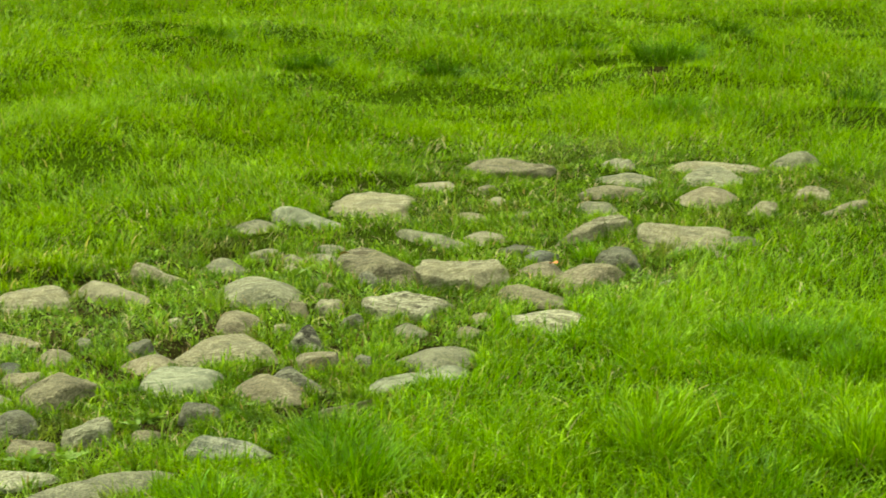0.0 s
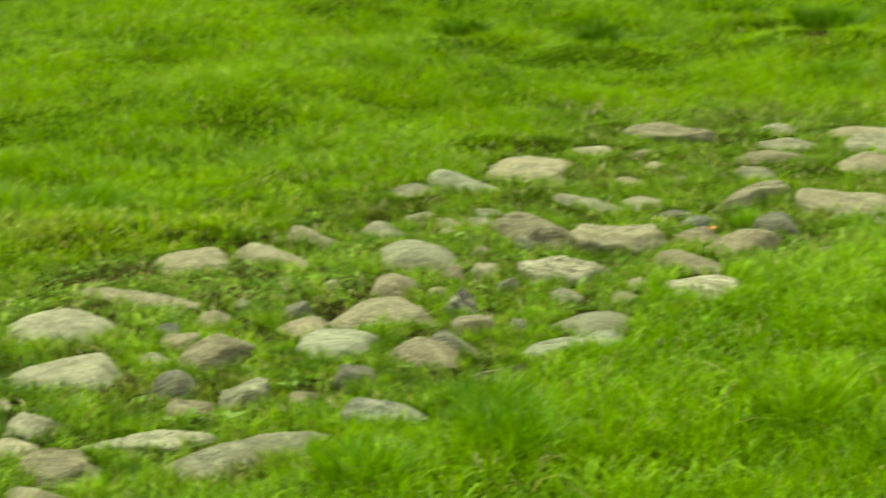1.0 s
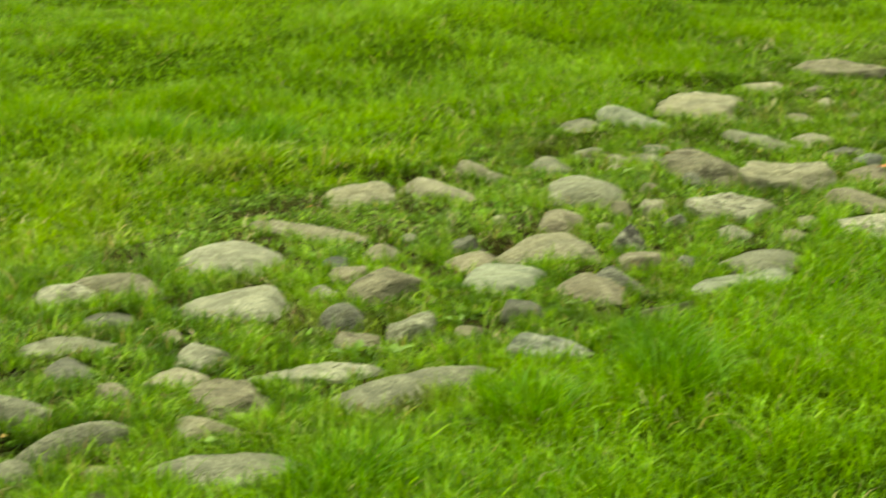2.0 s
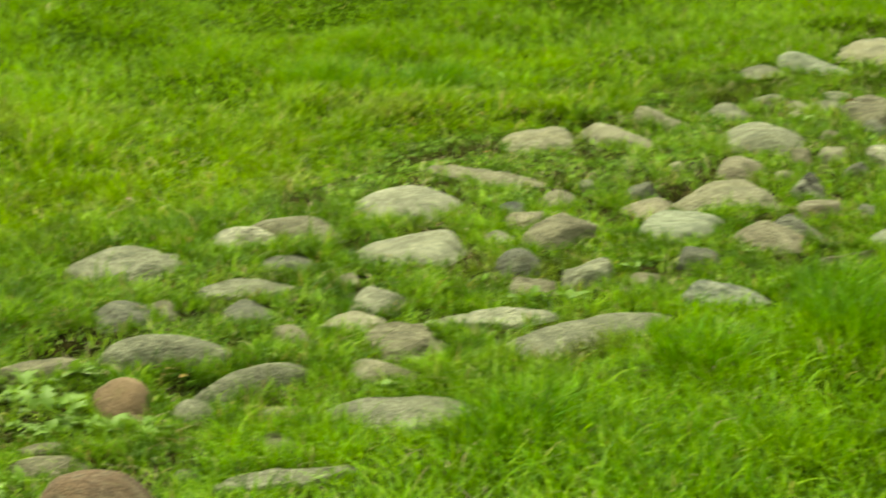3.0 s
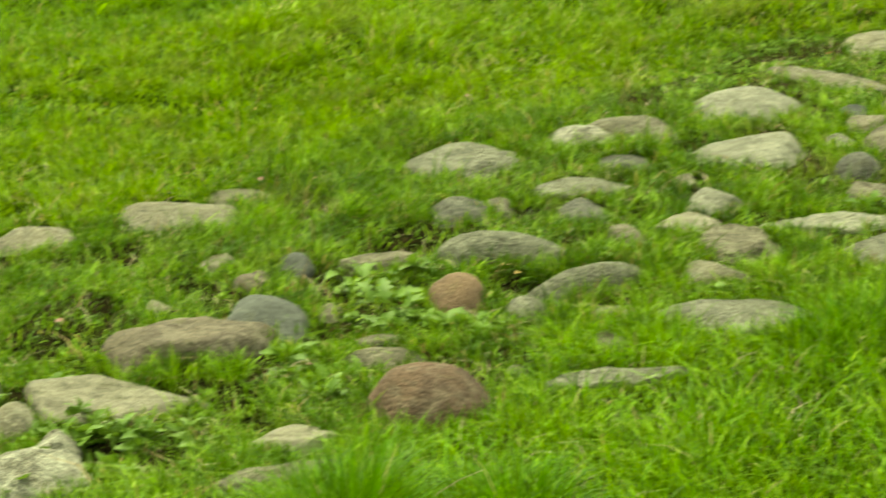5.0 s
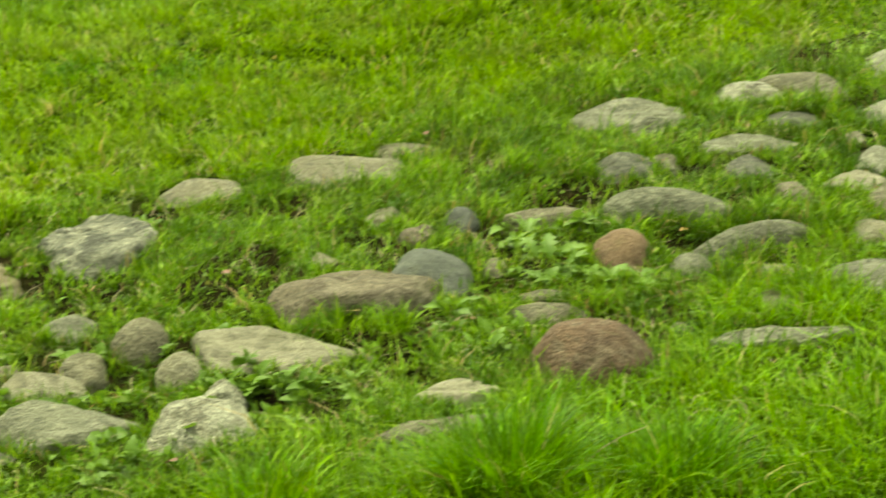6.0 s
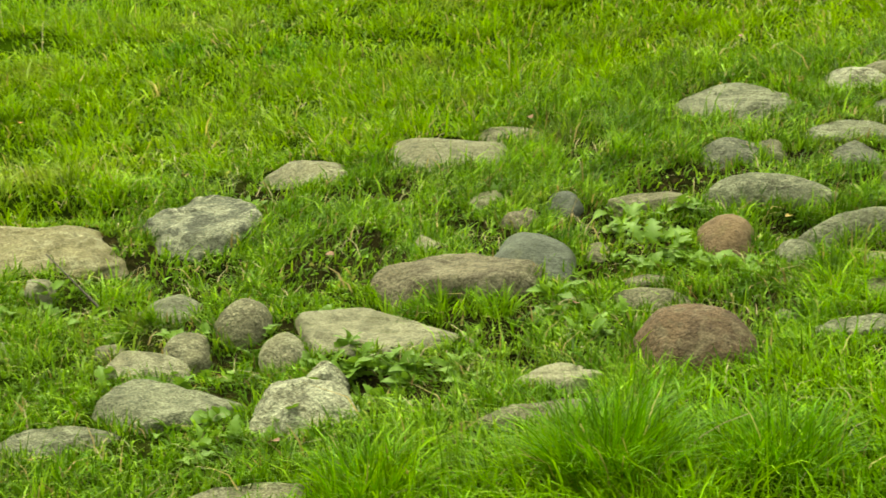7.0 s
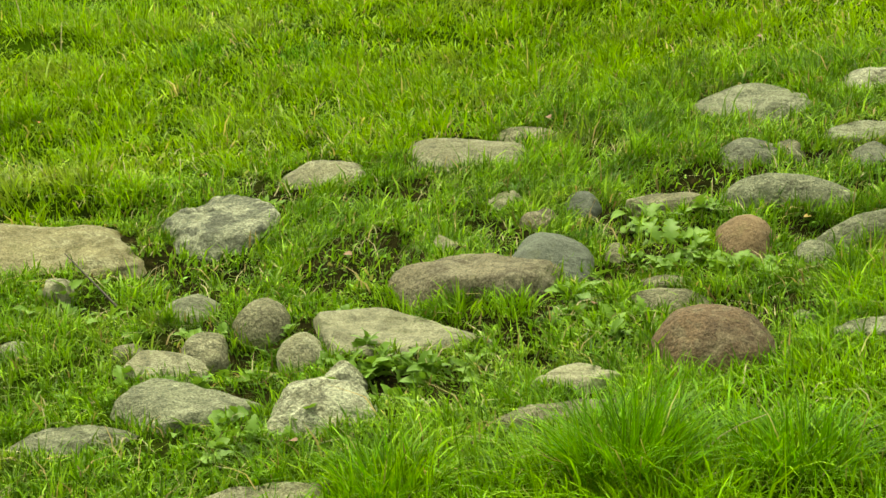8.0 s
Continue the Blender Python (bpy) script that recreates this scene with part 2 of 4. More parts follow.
HUMMOCKS = [(1.17, 11.15, 0.36, 0.09), (-3.59, 4.20, 0.15, 0.04), (-3.49, 4.27, 0.17, 0.04), (-3.33, 4.28, 0.14, 0.03), (-0.38, 8.65, 0.15, 0.03), (-0.20, 8.65, 0.15, 0.03), (-1.35, 7.08, 0.14, 0.03), (-1.22, 7.08, 0.13, 0.03), (-0.03, 10.90, 0.30, 0.07), (-0.69, 11.20, 0.38, 0.07), (-1.79, 13.26, 0.38, 0.08), (1.87, 10.02, 0.32, 0.08), (1.62, 12.40, 0.32, 0.07), (-1.34, 12.49, 0.30, 0.06), (0.81, 11.76, 0.30, 0.06), (-1.69, 7.14, 0.25, 0.05), (-2.14, 7.54, 0.25, 0.05), (-2.06, 7.26, 0.25, 0.05), (-4.59, 5.53, 0.18, 0.04)]
HOLLOWS = []


def dig(x, y, r):
    """A sunken spot of radius r with thinned grass, bare soil if near the path."""
    HOLLOWS.append((x, y, r))


dig(-0.14, 7.06, 0.10)
dig(-0.75, 7.39, 0.10)
dig(-2.04, 4.73, 0.11)
dig(-1.60, 4.53, 0.08)
dig(-2.47, 3.52, 0.09)
dig(-1.86, 3.71, 0.05)
dig(-2.33, 3.37, 0.08)
dig(-1.17, 4.82, 0.07)
dig(-0.71, 6.09, 0.06)
dig(-2.11, 3.49, 0.06)
dig(-1.19, 6.87, 0.07)
dig(-1.40, 4.46, 0.06)
dig(-2.80, 3.84, 0.07)
dig(-2.97, 3.90, 0.07)
dig(-2.73, 3.93, 0.06)
dig(-2.50, 3.93, 0.06)
dig(-2.35, 3.53, 0.05)
dig(-2.47, 4.19, 0.05)
dig(-2.93, 3.67, 0.06)
dig(-1.65, 4.55, 0.06)
dig(-1.69, 4.36, 0.05)
dig(-1.49, 4.43, 0.06)
dig(-1.86, 4.48, 0.05)
dig(-1.92, 4.14, 0.05)
dig(-2.72, 4.44, 0.05)
dig(-2.34, 4.34, 0.05)
dig(-1.94, 3.49, 0.05)
dig(-2.00, 5.25, 0.05)
dig(-1.50, 5.03, 0.05)
dig(-1.60, 4.82, 0.05)
dig(-1.54, 5.59, 0.05)
dig(-0.65, 7.16, 0.06)
dig(-0.38, 6.58, 0.05)
dig(-0.49, 6.14, 0.05)
dig(-0.29, 6.20, 0.05)
dig(0.18, 7.07, 0.06)
dig(0.38, 6.84, 0.05)
dig(-0.11, 6.64, 0.05)
dig(0.69, 7.14, 0.05)
dig(0.36, 7.83, 0.06)
dig(0.82, 8.01, 0.06)
dig(1.10, 7.81, 0.05)
# next ten: earth and overhang shade behind slabs, both put in as bare spots
dig(-3.47, 4.09, 0.04)
dig(-3.39, 4.13, 0.04)
dig(-3.31, 4.15, 0.04)
dig(-3.20, 4.16, 0.03)
dig(-0.40, 8.52, 0.04)
dig(-0.29, 8.53, 0.04)
dig(-0.17, 8.51, 0.04)
dig(-1.37, 7.00, 0.04)
dig(-1.26, 7.00, 0.04)
dig(-1.13, 6.98, 0.03)
dig(-2.28, 3.84, 0.05)
dig(-1.62, 4.06, 0.05)
dig(-3.08, 4.81, 0.05)
dig(-1.24, 4.90, 0.05)
dig(-1.79, 5.00, 0.05)
dig(-0.92, 5.37, 0.06)
# shade under the hill mounds, imitated by these twelve sunken, thinly grown spots
dig(1.16, 11.34, 0.20)
dig(1.05, 11.15, 0.16)
dig(-0.01, 11.26, 0.15)
dig(-0.70, 11.45, 0.16)
dig(-0.82, 11.40, 0.12)
dig(-1.90, 13.76, 0.17)
dig(-1.34, 12.78, 0.14)
dig(0.80, 12.11, 0.13)
dig(1.90, 10.17, 0.15)
dig(1.66, 12.74, 0.14)
dig(0.90, 11.55, 0.12)
dig(1.73, 12.28, 0.12)
dig(-0.11, 7.99, 0.05)
dig(-0.74, 6.16, 0.06)
dig(-2.02, 4.71, 0.07)
dig(-2.07, 4.48, 0.05)
dig(-1.95, 3.79, 0.05)
dig(-2.09, 3.80, 0.05)
dig(1.11, 5.84, 0.09)
dig(1.03, 6.06, 0.09)
dig(-0.02, 7.30, 0.05)
dig(0.52, 7.02, 0.05)


def hollow(x, y):
    """Depth of the sunken spots between stones and under the hill mounds, 0 to 1."""
    deep = np.zeros(np.shape(x))
    for hx, hy, r in HOLLOWS:
        deep = np.maximum(deep, np.exp(-(((x - hx) ** 2 + (y - hy) ** 2) / (r * r))))
    return deep


def hummock(x, y):
    """Grassy mounds on the hillside, in metres."""
    up = np.zeros(np.shape(x))
    for hx, hy, r, tall in HUMMOCKS:
        up = np.maximum(up, tall * np.exp(-(((x - hx) ** 2 + ((y - hy) * 1.2) ** 2) / (r * r)) ** 1.6))
    return up


def base_height(y):
    """The slope: level behind the camera, a steady rise ahead, a crest far off."""
    y = np.asarray(y, float)
    low = np.where(y < 0, 1.5 * np.tanh(y / 1.5), y)
    return SLOPE * np.where(low > 35, 35 + 20 * np.tanh((low - 35) / 20), low)


def height(x, y):
    x, y = np.asarray(x, float), np.asarray(y, float)
    off = np.abs(beside_path(x, y))
    away = np.clip((off - 0.85) / 0.8, 0, 1)
    near = np.exp(-((np.hypot(x, y) / 60.0) ** 2))
    return base_height(y) + undulate(x, y) * away * near + hummock(x, y) - 0.05 * hollow(x, y)


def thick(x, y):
    """How thickly the grass grows, 0 to 1: full on the stretch the camera's pan takes in, sparse past it."""
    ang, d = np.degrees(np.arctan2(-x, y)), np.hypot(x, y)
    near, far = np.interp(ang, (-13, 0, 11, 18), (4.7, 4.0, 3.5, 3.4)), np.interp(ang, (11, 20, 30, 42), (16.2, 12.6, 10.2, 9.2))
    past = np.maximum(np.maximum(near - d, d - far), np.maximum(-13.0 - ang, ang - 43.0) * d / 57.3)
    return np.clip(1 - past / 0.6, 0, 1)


def mesh_of(name, verts, faces, material, smooth=True):
    me = bpy.data.meshes.new(name)
    me.from_pydata(verts, [], faces)
    me.materials.append(material)
    if smooth:
        me.polygons.foreach_set("use_smooth", [True] * len(me.polygons))
    me.update()
    return me


def spread(lo, hi, step, far, grow=1.25):
    core = list(np.arange(lo, hi + step / 2, step))
    s, left, right = step, [], []
    a, b = core[0], core[-1]
    while a > -far or b < far:
        s *= grow
        a, b = a - s, b + s
        left.append(a), right.append(b)
    return np.array(left[::-1] + core + right)


gx, gy = spread(-9.5, 4.0, 0.06, 900), spread(2.0, 16.0, 0.06, 900)
GX, GY = np.meshgrid(gx, gy)
GZ = height(GX, GY)
nx, ny = len(gx), len(gy)
idx = np.arange(nx * ny).reshape(ny, nx)
quads = np.stack([idx[:-1, :-1], idx[:-1, 1:], idx[1:, 1:], idx[1:, :-1]], -1).reshape(-1, 4)
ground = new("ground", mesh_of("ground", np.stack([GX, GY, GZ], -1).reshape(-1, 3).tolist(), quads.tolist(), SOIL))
along = (GX - PATH_AT[0]) * PATH_ALONG[0] + (GY - PATH_AT[1]) * PATH_ALONG[1]
worn = np.clip((1.05 - np.abs(beside_path(GX, GY))) / 0.25, 0, 1) * np.clip((along + 3.3) / 0.5, 0, 1) * np.clip((2.6 - along) / 2.0, 0.25, 1)
ground.data.attributes.new("bare", "FLOAT", "POINT").data.foreach_set("value", np.maximum(0.85 * worn, hollow(GX, GY) * (np.abs(beside_path(GX, GY)) < 1.3)).ravel())
# shade of the long grass, put into the ground colour where it grows
ground.data.attributes.new("grass_shade", "FLOAT", "POINT").data.foreach_set("value", thick(GX, GY).ravel())
tagged(ground, "sloping meadow soil with moss under the grass", "ground", kind="structure")

# ---- the stones of the path ----
LOOKS = {
    "g": "grey", "w": "pale beige", "h": "pale grey", "t": "tan-brown", "d": "dark grey", "r": "reddish-brown", "p": "pinkish-red", "b": "pale slate-grey",
    "y": "pinkish-tan", "m": "lichen-mottled grey", "x": "gritty brown", "k": "black, white-patched", "e": "warm buff", "n": "dark blue-grey", "l": "pale cream", "c": "blue-grey streaked", "f": "craggy mid-grey",
}
FORMS = {"r": "smooth round cobblestone", "d": "rounded cobblestone", "s": "flat slab stone", "a": "angular field stone", "b": "blocky field stone"}
PLACED = []
SPHERES = {}
TILT = math.atan(SLOPE)


def sphere(level):
    if level not in SPHERES:
        bm = bmesh.new()
        bmesh.ops.create_icosphere(bm, subdivisions=level, radius=1.0)
        bm.verts.ensure_lookup_table()
        co = np.array([v.co[:] for v in bm.verts]) + (0, 0, 0.45)
        SPHERES[level] = (co / np.linalg.norm(co, axis=1)[:, None], [[v.index for v in f.verts] for f in bm.faces])
        bm.free()
    return SPHERES[level]


def stone(x, y, a, b, c, yaw, form, tone, peak=0.0, crest=None, lean=(0.0, 0.0), waist=None):
    """A stone bedded in the slope: half width a, half depth b, c above the soil; yaw turns its long axis; peak shifts its crown along it, or crest
    gives the relative height of its back at four places along it; lean tips its top along and across; waist gives its relative depth at four places."""
    n = len(PLACED) + 1
    rng = np.random.default_rng(n)
    seed = rng.uniform(-50, 50, 3)
    unit, faces = sphere(6 if a > 0.24 else 5 if a > 0.075 else 4)
    p, q, lobes = {"d": (2.1, 2.9, 0.11), "s": (2.3, 3.4, 0.15), "a": (2.2, 3.0, 0.13), "b": (3.2, 5.0, 0.10), "r": (2.0, 2.05, 0.05)}[form]
    ring = np.hypot(unit[:, 0], unit[:, 1]) + 1e-9
    ex, ey = unit[:, 0] / ring, unit[:, 1] / ring
    plan = (np.abs(ex) ** p + np.abs(ey) ** p + 1e-9) ** (-1 / p)
    plan *= 1 + np.array([lobes * noise.noise(Vector((1.2 * i, 1.2 * j, 0)) + Vector(seed)) + 0.55 * lobes * noise.noise(Vector((2.7 * i, 2.7 * j, 3)) + Vector(seed)) for i, j in zip(ex, ey)])
    r = (ring ** q + np.abs(unit[:, 2]) ** q) ** (-1 / q)
    v = np.stack([r * ring * ex * plan, r * ring * ey * plan, r * unit[:, 2]], -1)
    lump = np.array([noise.noise(Vector(u * 1.3 + seed)) + 0.5 * noise.noise(Vector(u * 2.9 + seed * 2)) for u in unit])
    v *= (1 + {"r": 0.05, "d": 0.12}.get(form, 0.15) * lump)[:, None]
    side = rng.uniform(0, 2 * math.pi)
    cuts = []
    for k in range({"d": 5, "s": 5, "a": 7, "b": 3, "r": 1}[form]):
        side += rng.uniform(0.8, 1.9)
        steep = rng.uniform(0.1, 0.7) if form == "s" else rng.uniform(0.3, 1.4)
        cuts.append((np.array((math.cos(side), math.sin(side), steep)), rng.uniform(0.74, 0.97), rng.uniform(0.03, 0.10) if form in "ab" else rng.uniform(0.05, 0.17)))
    for k in range({"r": 0, "b": 1}.get(form, 2)):
        cuts.append((np.array((*rng.normal(0, 0.12 if form in "sb" else 0.22, 2), 1.0)), rng.uniform(0.62, 0.84), rng.uniform(0.04, 0.12)))
    if form == "a":
        cuts.append((np.array((rng.normal(0, 0.5), -1.0, 0.35)), rng.uniform(0.6, 0.85), 0.05))
    for d, off, soft_edge in cuts:
        d = d / np.linalg.norm(d)
        over = v @ d - off
        v -= d * (0.475 * (over + np.sqrt(over * over + soft_edge * soft_edge)))[:, None]
    top = np.maximum(v[:, 2], 0)
    v[:, 0] /= max(v[:, 0].max(), -v[:, 0].min())
    v[:, 1] /= max(v[:, 1].max(), -v[:, 1].min())
    if waist:
        v[:, 1] *= np.interp(v[:, 0], (-0.9, -0.35, 0.35, 0.9), waist)
    sunk = 0.38 if form in "sb" else min(0.62, max(0.08, 0.55 - 0.7 * (c / a - 0.4)))
    v[:, 2] = (v[:, 2] / top.max() - sunk) / (1 - sunk)
    if crest:
        back = np.array(crest) / (0.66, 0.97, 0.97, 0.66)
        peak = 0.0
        v[:, 2] *= np.where(v[:, 2] > 0, np.interp(v[:, 0], (-0.85, -0.4, 0.4, 0.85), np.clip(back / back.max(), 0.15, 1)), 1)
        v[:, 2] /= v[:, 2].max()
    v[:, 0] += 0.45 * peak * np.maximum(v[:, 2], 0) * (1 - np.abs(v[:, 0]) * 0.7)
    v[:, 2] *= np.where(v[:, 2] > 0, 1 - 0.28 * abs(peak) * np.clip(-v[:, 0] * np.sign(peak), -0.3, 1), 0.6)
    v[:, 2] *= np.where(v[:, 2] > 0, np.maximum(0.1, 1 + lean[0] * v[:, 0] + lean[1] * v[:, 1]), 1)
    widen = 1.0 if form in "sb" else 0.95 / math.sqrt(1 - max(sunk, 0) ** 2.3)
    v *= (a * widen, b * widen, c)
    # slow swells and hollows of the weathered top
    swell = np.array([noise.noise(Vector((w[0] * 7, w[1] * 8, w[2] * 5)) + Vector(seed) * 1.7) for w in v])
    v[:, 2] += (v[:, 2] > 0) * swell * min(0.2 * c, 0.013) * (0.6 if form == "r" else 1.0)
    v[:, 2] = np.maximum(v[:, 2], -0.09)
    grain = np.array([noise.fractal(Vector(w * 18 + seed), 0.9, 2.1, 4) for w in v])
    size = min(a, b, 2.2 * c)
    out = v / (np.linalg.norm(v, axis=1)[:, None] + 1e-6)
    v = v + out * ({"f": 0.11, "x": 0.09, "m": 0.07}.get(tone, 0.03 if form == "r" else 0.055) * size * grain)[:, None]
    if form in "sab":
        # weathered steps and cracks that run along the bed of the rock
        bed = np.array([noise.fractal(Vector((w[0] * 4, w[1] * 9, w[2] * 9)) + Vector(seed) * 3, 0.8, 2.0, 4) for w in v])
        split = np.array([noise.noise(Vector((w[0] * 3.2, w[1] * 11, w[2] * 11)) + Vector(seed) * 5) for w in v])
        deep = {"f": 0.012, "x": 0.004}.get(tone, 0.005)
        v[:, 2] += (v[:, 2] > 0) * (deep * np.tanh(bed * 7) * 0.6 - deep * np.exp(-((split / 0.04) ** 2)))
    name = {"r": "cobblestone", "d": "cobblestone", "s": "slab_stone", "a": "field_stone", "b": "field_stone"}[form]
    ob = new(name, mesh_of(name, v.tolist(), faces, STONE[tone]))
    long_axis = Vector((math.cos(radians(yaw)), math.sin(radians(yaw)), 0))
    up = Vector((0, -math.sin(TILT), math.cos(TILT)))
    right = (long_axis - up * long_axis.dot(up)).normalized()
    ahead = up.cross(right)
    ob.matrix_world = Matrix.Translation((x, y, SLOPE * y)) @ Matrix((right, ahead, up)).transposed().to_4x4()
    width = "large" if a > 0.13 else "small" if a < 0.05 else "medium-sized"
    tagged(ob, f"{width} {LOOKS[tone]} {FORMS[form]} bedded in the grassy path", "stone", "stones of the old path")
    soil = v[v[:, 2] > -0.003]
    turn, far = np.arctan2(soil[:, 1], soil[:, 0]), np.hypot(soil[:, 0], soil[:, 1])
    slot = ((turn + math.pi) / (2 * math.pi) * 40).astype(int) % 40
    rim = np.array([far[slot == k].max() if (slot == k).any() else min(a, b) for k in range(40)])
    PLACED.append((x, y, a, b, radians(yaw), c, rim))
    return ob


stone(0.266, 8.846, 0.204, 0.155, 0.040, -2, "b", "t", crest=(1, 1, 0.75, 0.6))
stone(-0.024, 8.543, 0.112, 0.115, 0.012, 0, "s", "l")
stone(-0.259, 8.190, 0.188, 0.267, 0.022, -4, "s", "w")
stone(-0.644, 7.813, 0.097, 0.129, 0.019, 5, "d", "g")
stone(-0.490, 7.902, 0.209, 0.077, 0.047, -43, "d", "b", -0.5, (1, 0.9, 0.5, 0.2))
stone(-0.022, 7.570, 0.180, 0.059, 0.028, -48, "d", "g", -0.5, (0.8, 1, 0.6, 0.2))
stone(0.136, 7.600, 0.092, 0.122, 0.022, -1, "d", "w")
stone(0.171, 8.437, 0.052, 0.069, 0.026, -1, "d", "t")
stone(0.206, 8.247, 0.042, 0.056, 0.016, -1, "d", "l")
stone(0.120, 7.954, 0.074, 0.098, 0.019, -1, "d", "t")
stone(0.295, 7.997, 0.049, 0.066, 0.018, -2, "d", "g")
stone(0.726, 8.949, 0.085, 0.121, 0.019, -5, "s", "g")
stone(0.753, 8.674, 0.148, 0.175, 0.026, -5, "d", "g")
stone(0.646, 8.357, 0.153, 0.057, 0.036, 27, "d", "w", 0.3)
stone(1.112, 8.836, 0.241, 0.127, 0.019, -7, "s", "w")
stone(1.065, 8.636, 0.155, 0.207, 0.032, -7, "d", "g")
stone(1.441, 8.926, 0.135, 0.093, 0.056, 39, "d", "g", 0.2)
stone(1.001, 8.277, 0.134, 0.190, 0.044, -7, "r", "y")
stone(1.175, 8.026, 0.067, 0.092, 0.040, -8, "a", "w")
stone(1.408, 8.307, 0.083, 0.113, 0.032, -10, "a", "w")
stone(1.483, 8.075, 0.160, 0.050, 0.018, 44, "s", "w", 0.2)
stone(0.564, 8.083, 0.104, 0.139, 0.026, -4, "d", "g")
stone(0.544, 7.686, 0.286, 0.076, 0.047, 51, "s", "w", 0.4, (0.4, 0.7, 1, 1))
stone(0.848, 7.578, 0.191, 0.182, 0.043, -6, "b", "w", crest=(1, 0.95, 0.8, 0.6))
stone(0.737, 7.493, 0.058, 0.078, 0.019, -6, "d", "t")
stone(1.033, 7.509, 0.118, 0.055, 0.032, 40, "d", "g", 0.2)
stone(0.919, 7.369, 0.040, 0.053, 0.013, -7, "d", "w")
stone(0.264, 7.427, 0.087, 0.105, 0.019, -2, "s", "d")
stone(0.319, 7.284, 0.083, 0.113, 0.036, -3, "a", "n")
stone(0.329, 7.094, 0.094, 0.125, 0.029, -3, "d", "y")
stone(0.569, 7.252, 0.105, 0.143, 0.047, -4, "a", "d")
stone(0.456, 7.011, 0.174, 0.076, 0.042, 37, "d", "y", 0.4, (0.35, 0.7, 1, 0.9))
stone(0.275, 6.724, 0.149, 0.092, 0.045, -33, "d", "t", -0.4, (0.7, 1, 0.7, 0.35))
stone(0.306, 6.491, 0.126, 0.169, 0.035, -3, "d", "m", crest=(0.7, 1, 0.8, 0.45))
stone(0.708, 6.929, 0.032, 0.043, 0.019, -6, "d", "g")
stone(-0.214, 7.168, 0.139, 0.170, 0.047, 2, "b", "t")
stone(0.078, 7.023, 0.162, 0.165, 0.058, -1, "b", "w", crest=(0.85, 0.95, 1, 0.95))
stone(-0.103, 6.651, 0.160, 0.150, 0.043, 1, "b", "m", crest=(0.85, 1, 1, 0.75))
stone(-0.008, 6.925, 0.048, 0.064, 0.016, 0, "d", "g")
stone(-0.236, 6.975, 0.046, 0.063, 0.036, 2, "a", "d")
stone(-0.361, 6.892, 0.048, 0.064, 0.032, 3, "d", "t")
stone(-0.335, 6.685, 0.052, 0.069, 0.019, 3, "d", "w")
stone(-0.264, 6.444, 0.044, 0.060, 0.040, 2, "a", "d")
stone(-0.086, 6.393, 0.069, 0.093, 0.022, 1, "d", "g")
stone(0.119, 6.523, 0.046, 0.062, 0.019, -1, "d", "w")
stone(0.078, 6.353, 0.059, 0.079, 0.013, -1, "d", "t")
stone(-0.023, 6.088, 0.138, 0.158, 0.029, 0, "d", "g", crest=(0.6, 1, 0.9, 0.7))
stone(-0.067, 5.889, 0.211, 0.091, 0.020, 33, "s", "b", 0.3, (0.35, 0.7, 0.9, 1))
stone(-0.247, 5.620, 0.107, 0.020, 0.020, 39, "s", "w", 0.3)
stone(-0.496, 7.283, 0.054, 0.072, 0.022, 4, "d", "w")
stone(-0.596, 7.399, 0.063, 0.084, 0.022, 5, "d", "g")
stone(-0.397, 7.305, 0.068, 0.090, 0.019, 3, "d", "g")
stone(-0.376, 7.450, 0.076, 0.090, 0.012, 3, "s", "g")
stone(-0.720, 7.196, 0.075, 0.100, 0.022, 6, "d", "g")
stone(-0.485, 7.156, 0.050, 0.066, 0.014, 4, "d", "w")
stone(-0.901, 7.032, 0.123, 0.086, 0.055, -23, "d", "w", -0.2)
stone(-0.580, 6.830, 0.169, 0.225, 0.048, 5, "d", "g", crest=(0.6, 1, 0.7, 0.4))
stone(-0.601, 6.467, 0.090, 0.128, 0.044, 5, "r", "y")
stone(-0.443, 6.645, 0.046, 0.062, 0.026, 4, "d", "t")
stone(-0.786, 6.498, 0.033, 0.045, 0.019, 7, "d", "w")
stone(-0.607, 6.192, 0.164, 0.161, 0.025, 6, "s", "w", crest=(0.85, 1, 0.95, 0.6))
stone(-0.466, 6.423, 0.040, 0.053, 0.016, 4, "d", "w")
stone(-0.389, 6.244, 0.066, 0.091, 0.040, 4, "a", "k")
stone(-0.343, 6.048, 0.069, 0.092, 0.035, 3, "d", "y")
stone(-0.216, 6.067, 0.045, 0.060, 0.029, 2, "d", "d")
stone(-0.388, 5.849, 0.106, 0.071, 0.045, -35, "d", "d", -0.3, (0.9, 1, 0.6, 0.3))
stone(-0.464, 5.767, 0.117, 0.137, 0.035, 5, "d", "y", crest=(0.5, 1, 0.9, 0.45))
stone(-0.699, 5.868, 0.142, 0.171, 0.025, 7, "s", "b")
stone(-0.808, 6.047, 0.081, 0.107, 0.022, 8, "d", "y")
stone(-0.852, 6.171, 0.076, 0.104, 0.043, 8, "a", "d")
stone(-1.023, 6.247, 0.039, 0.052, 0.019, 9, "d", "g")
stone(-1.249, 6.765, 0.137, 0.148, 0.025, 10, "s", "w")
stone(-1.028, 6.826, 0.165, 0.085, 0.042, -37, "d", "l", -0.4, (1, 0.9, 0.55, 0.25))
stone(-1.061, 6.056, 0.066, 0.093, 0.041, 10, "r", "w")
stone(-1.317, 6.315, 0.251, 0.072, 0.020, -25, "s", "w", -0.3, (1, 0.9, 0.6, 0.35))
stone(-1.175, 5.995, 0.052, 0.070, 0.019, 11, "d", "n")
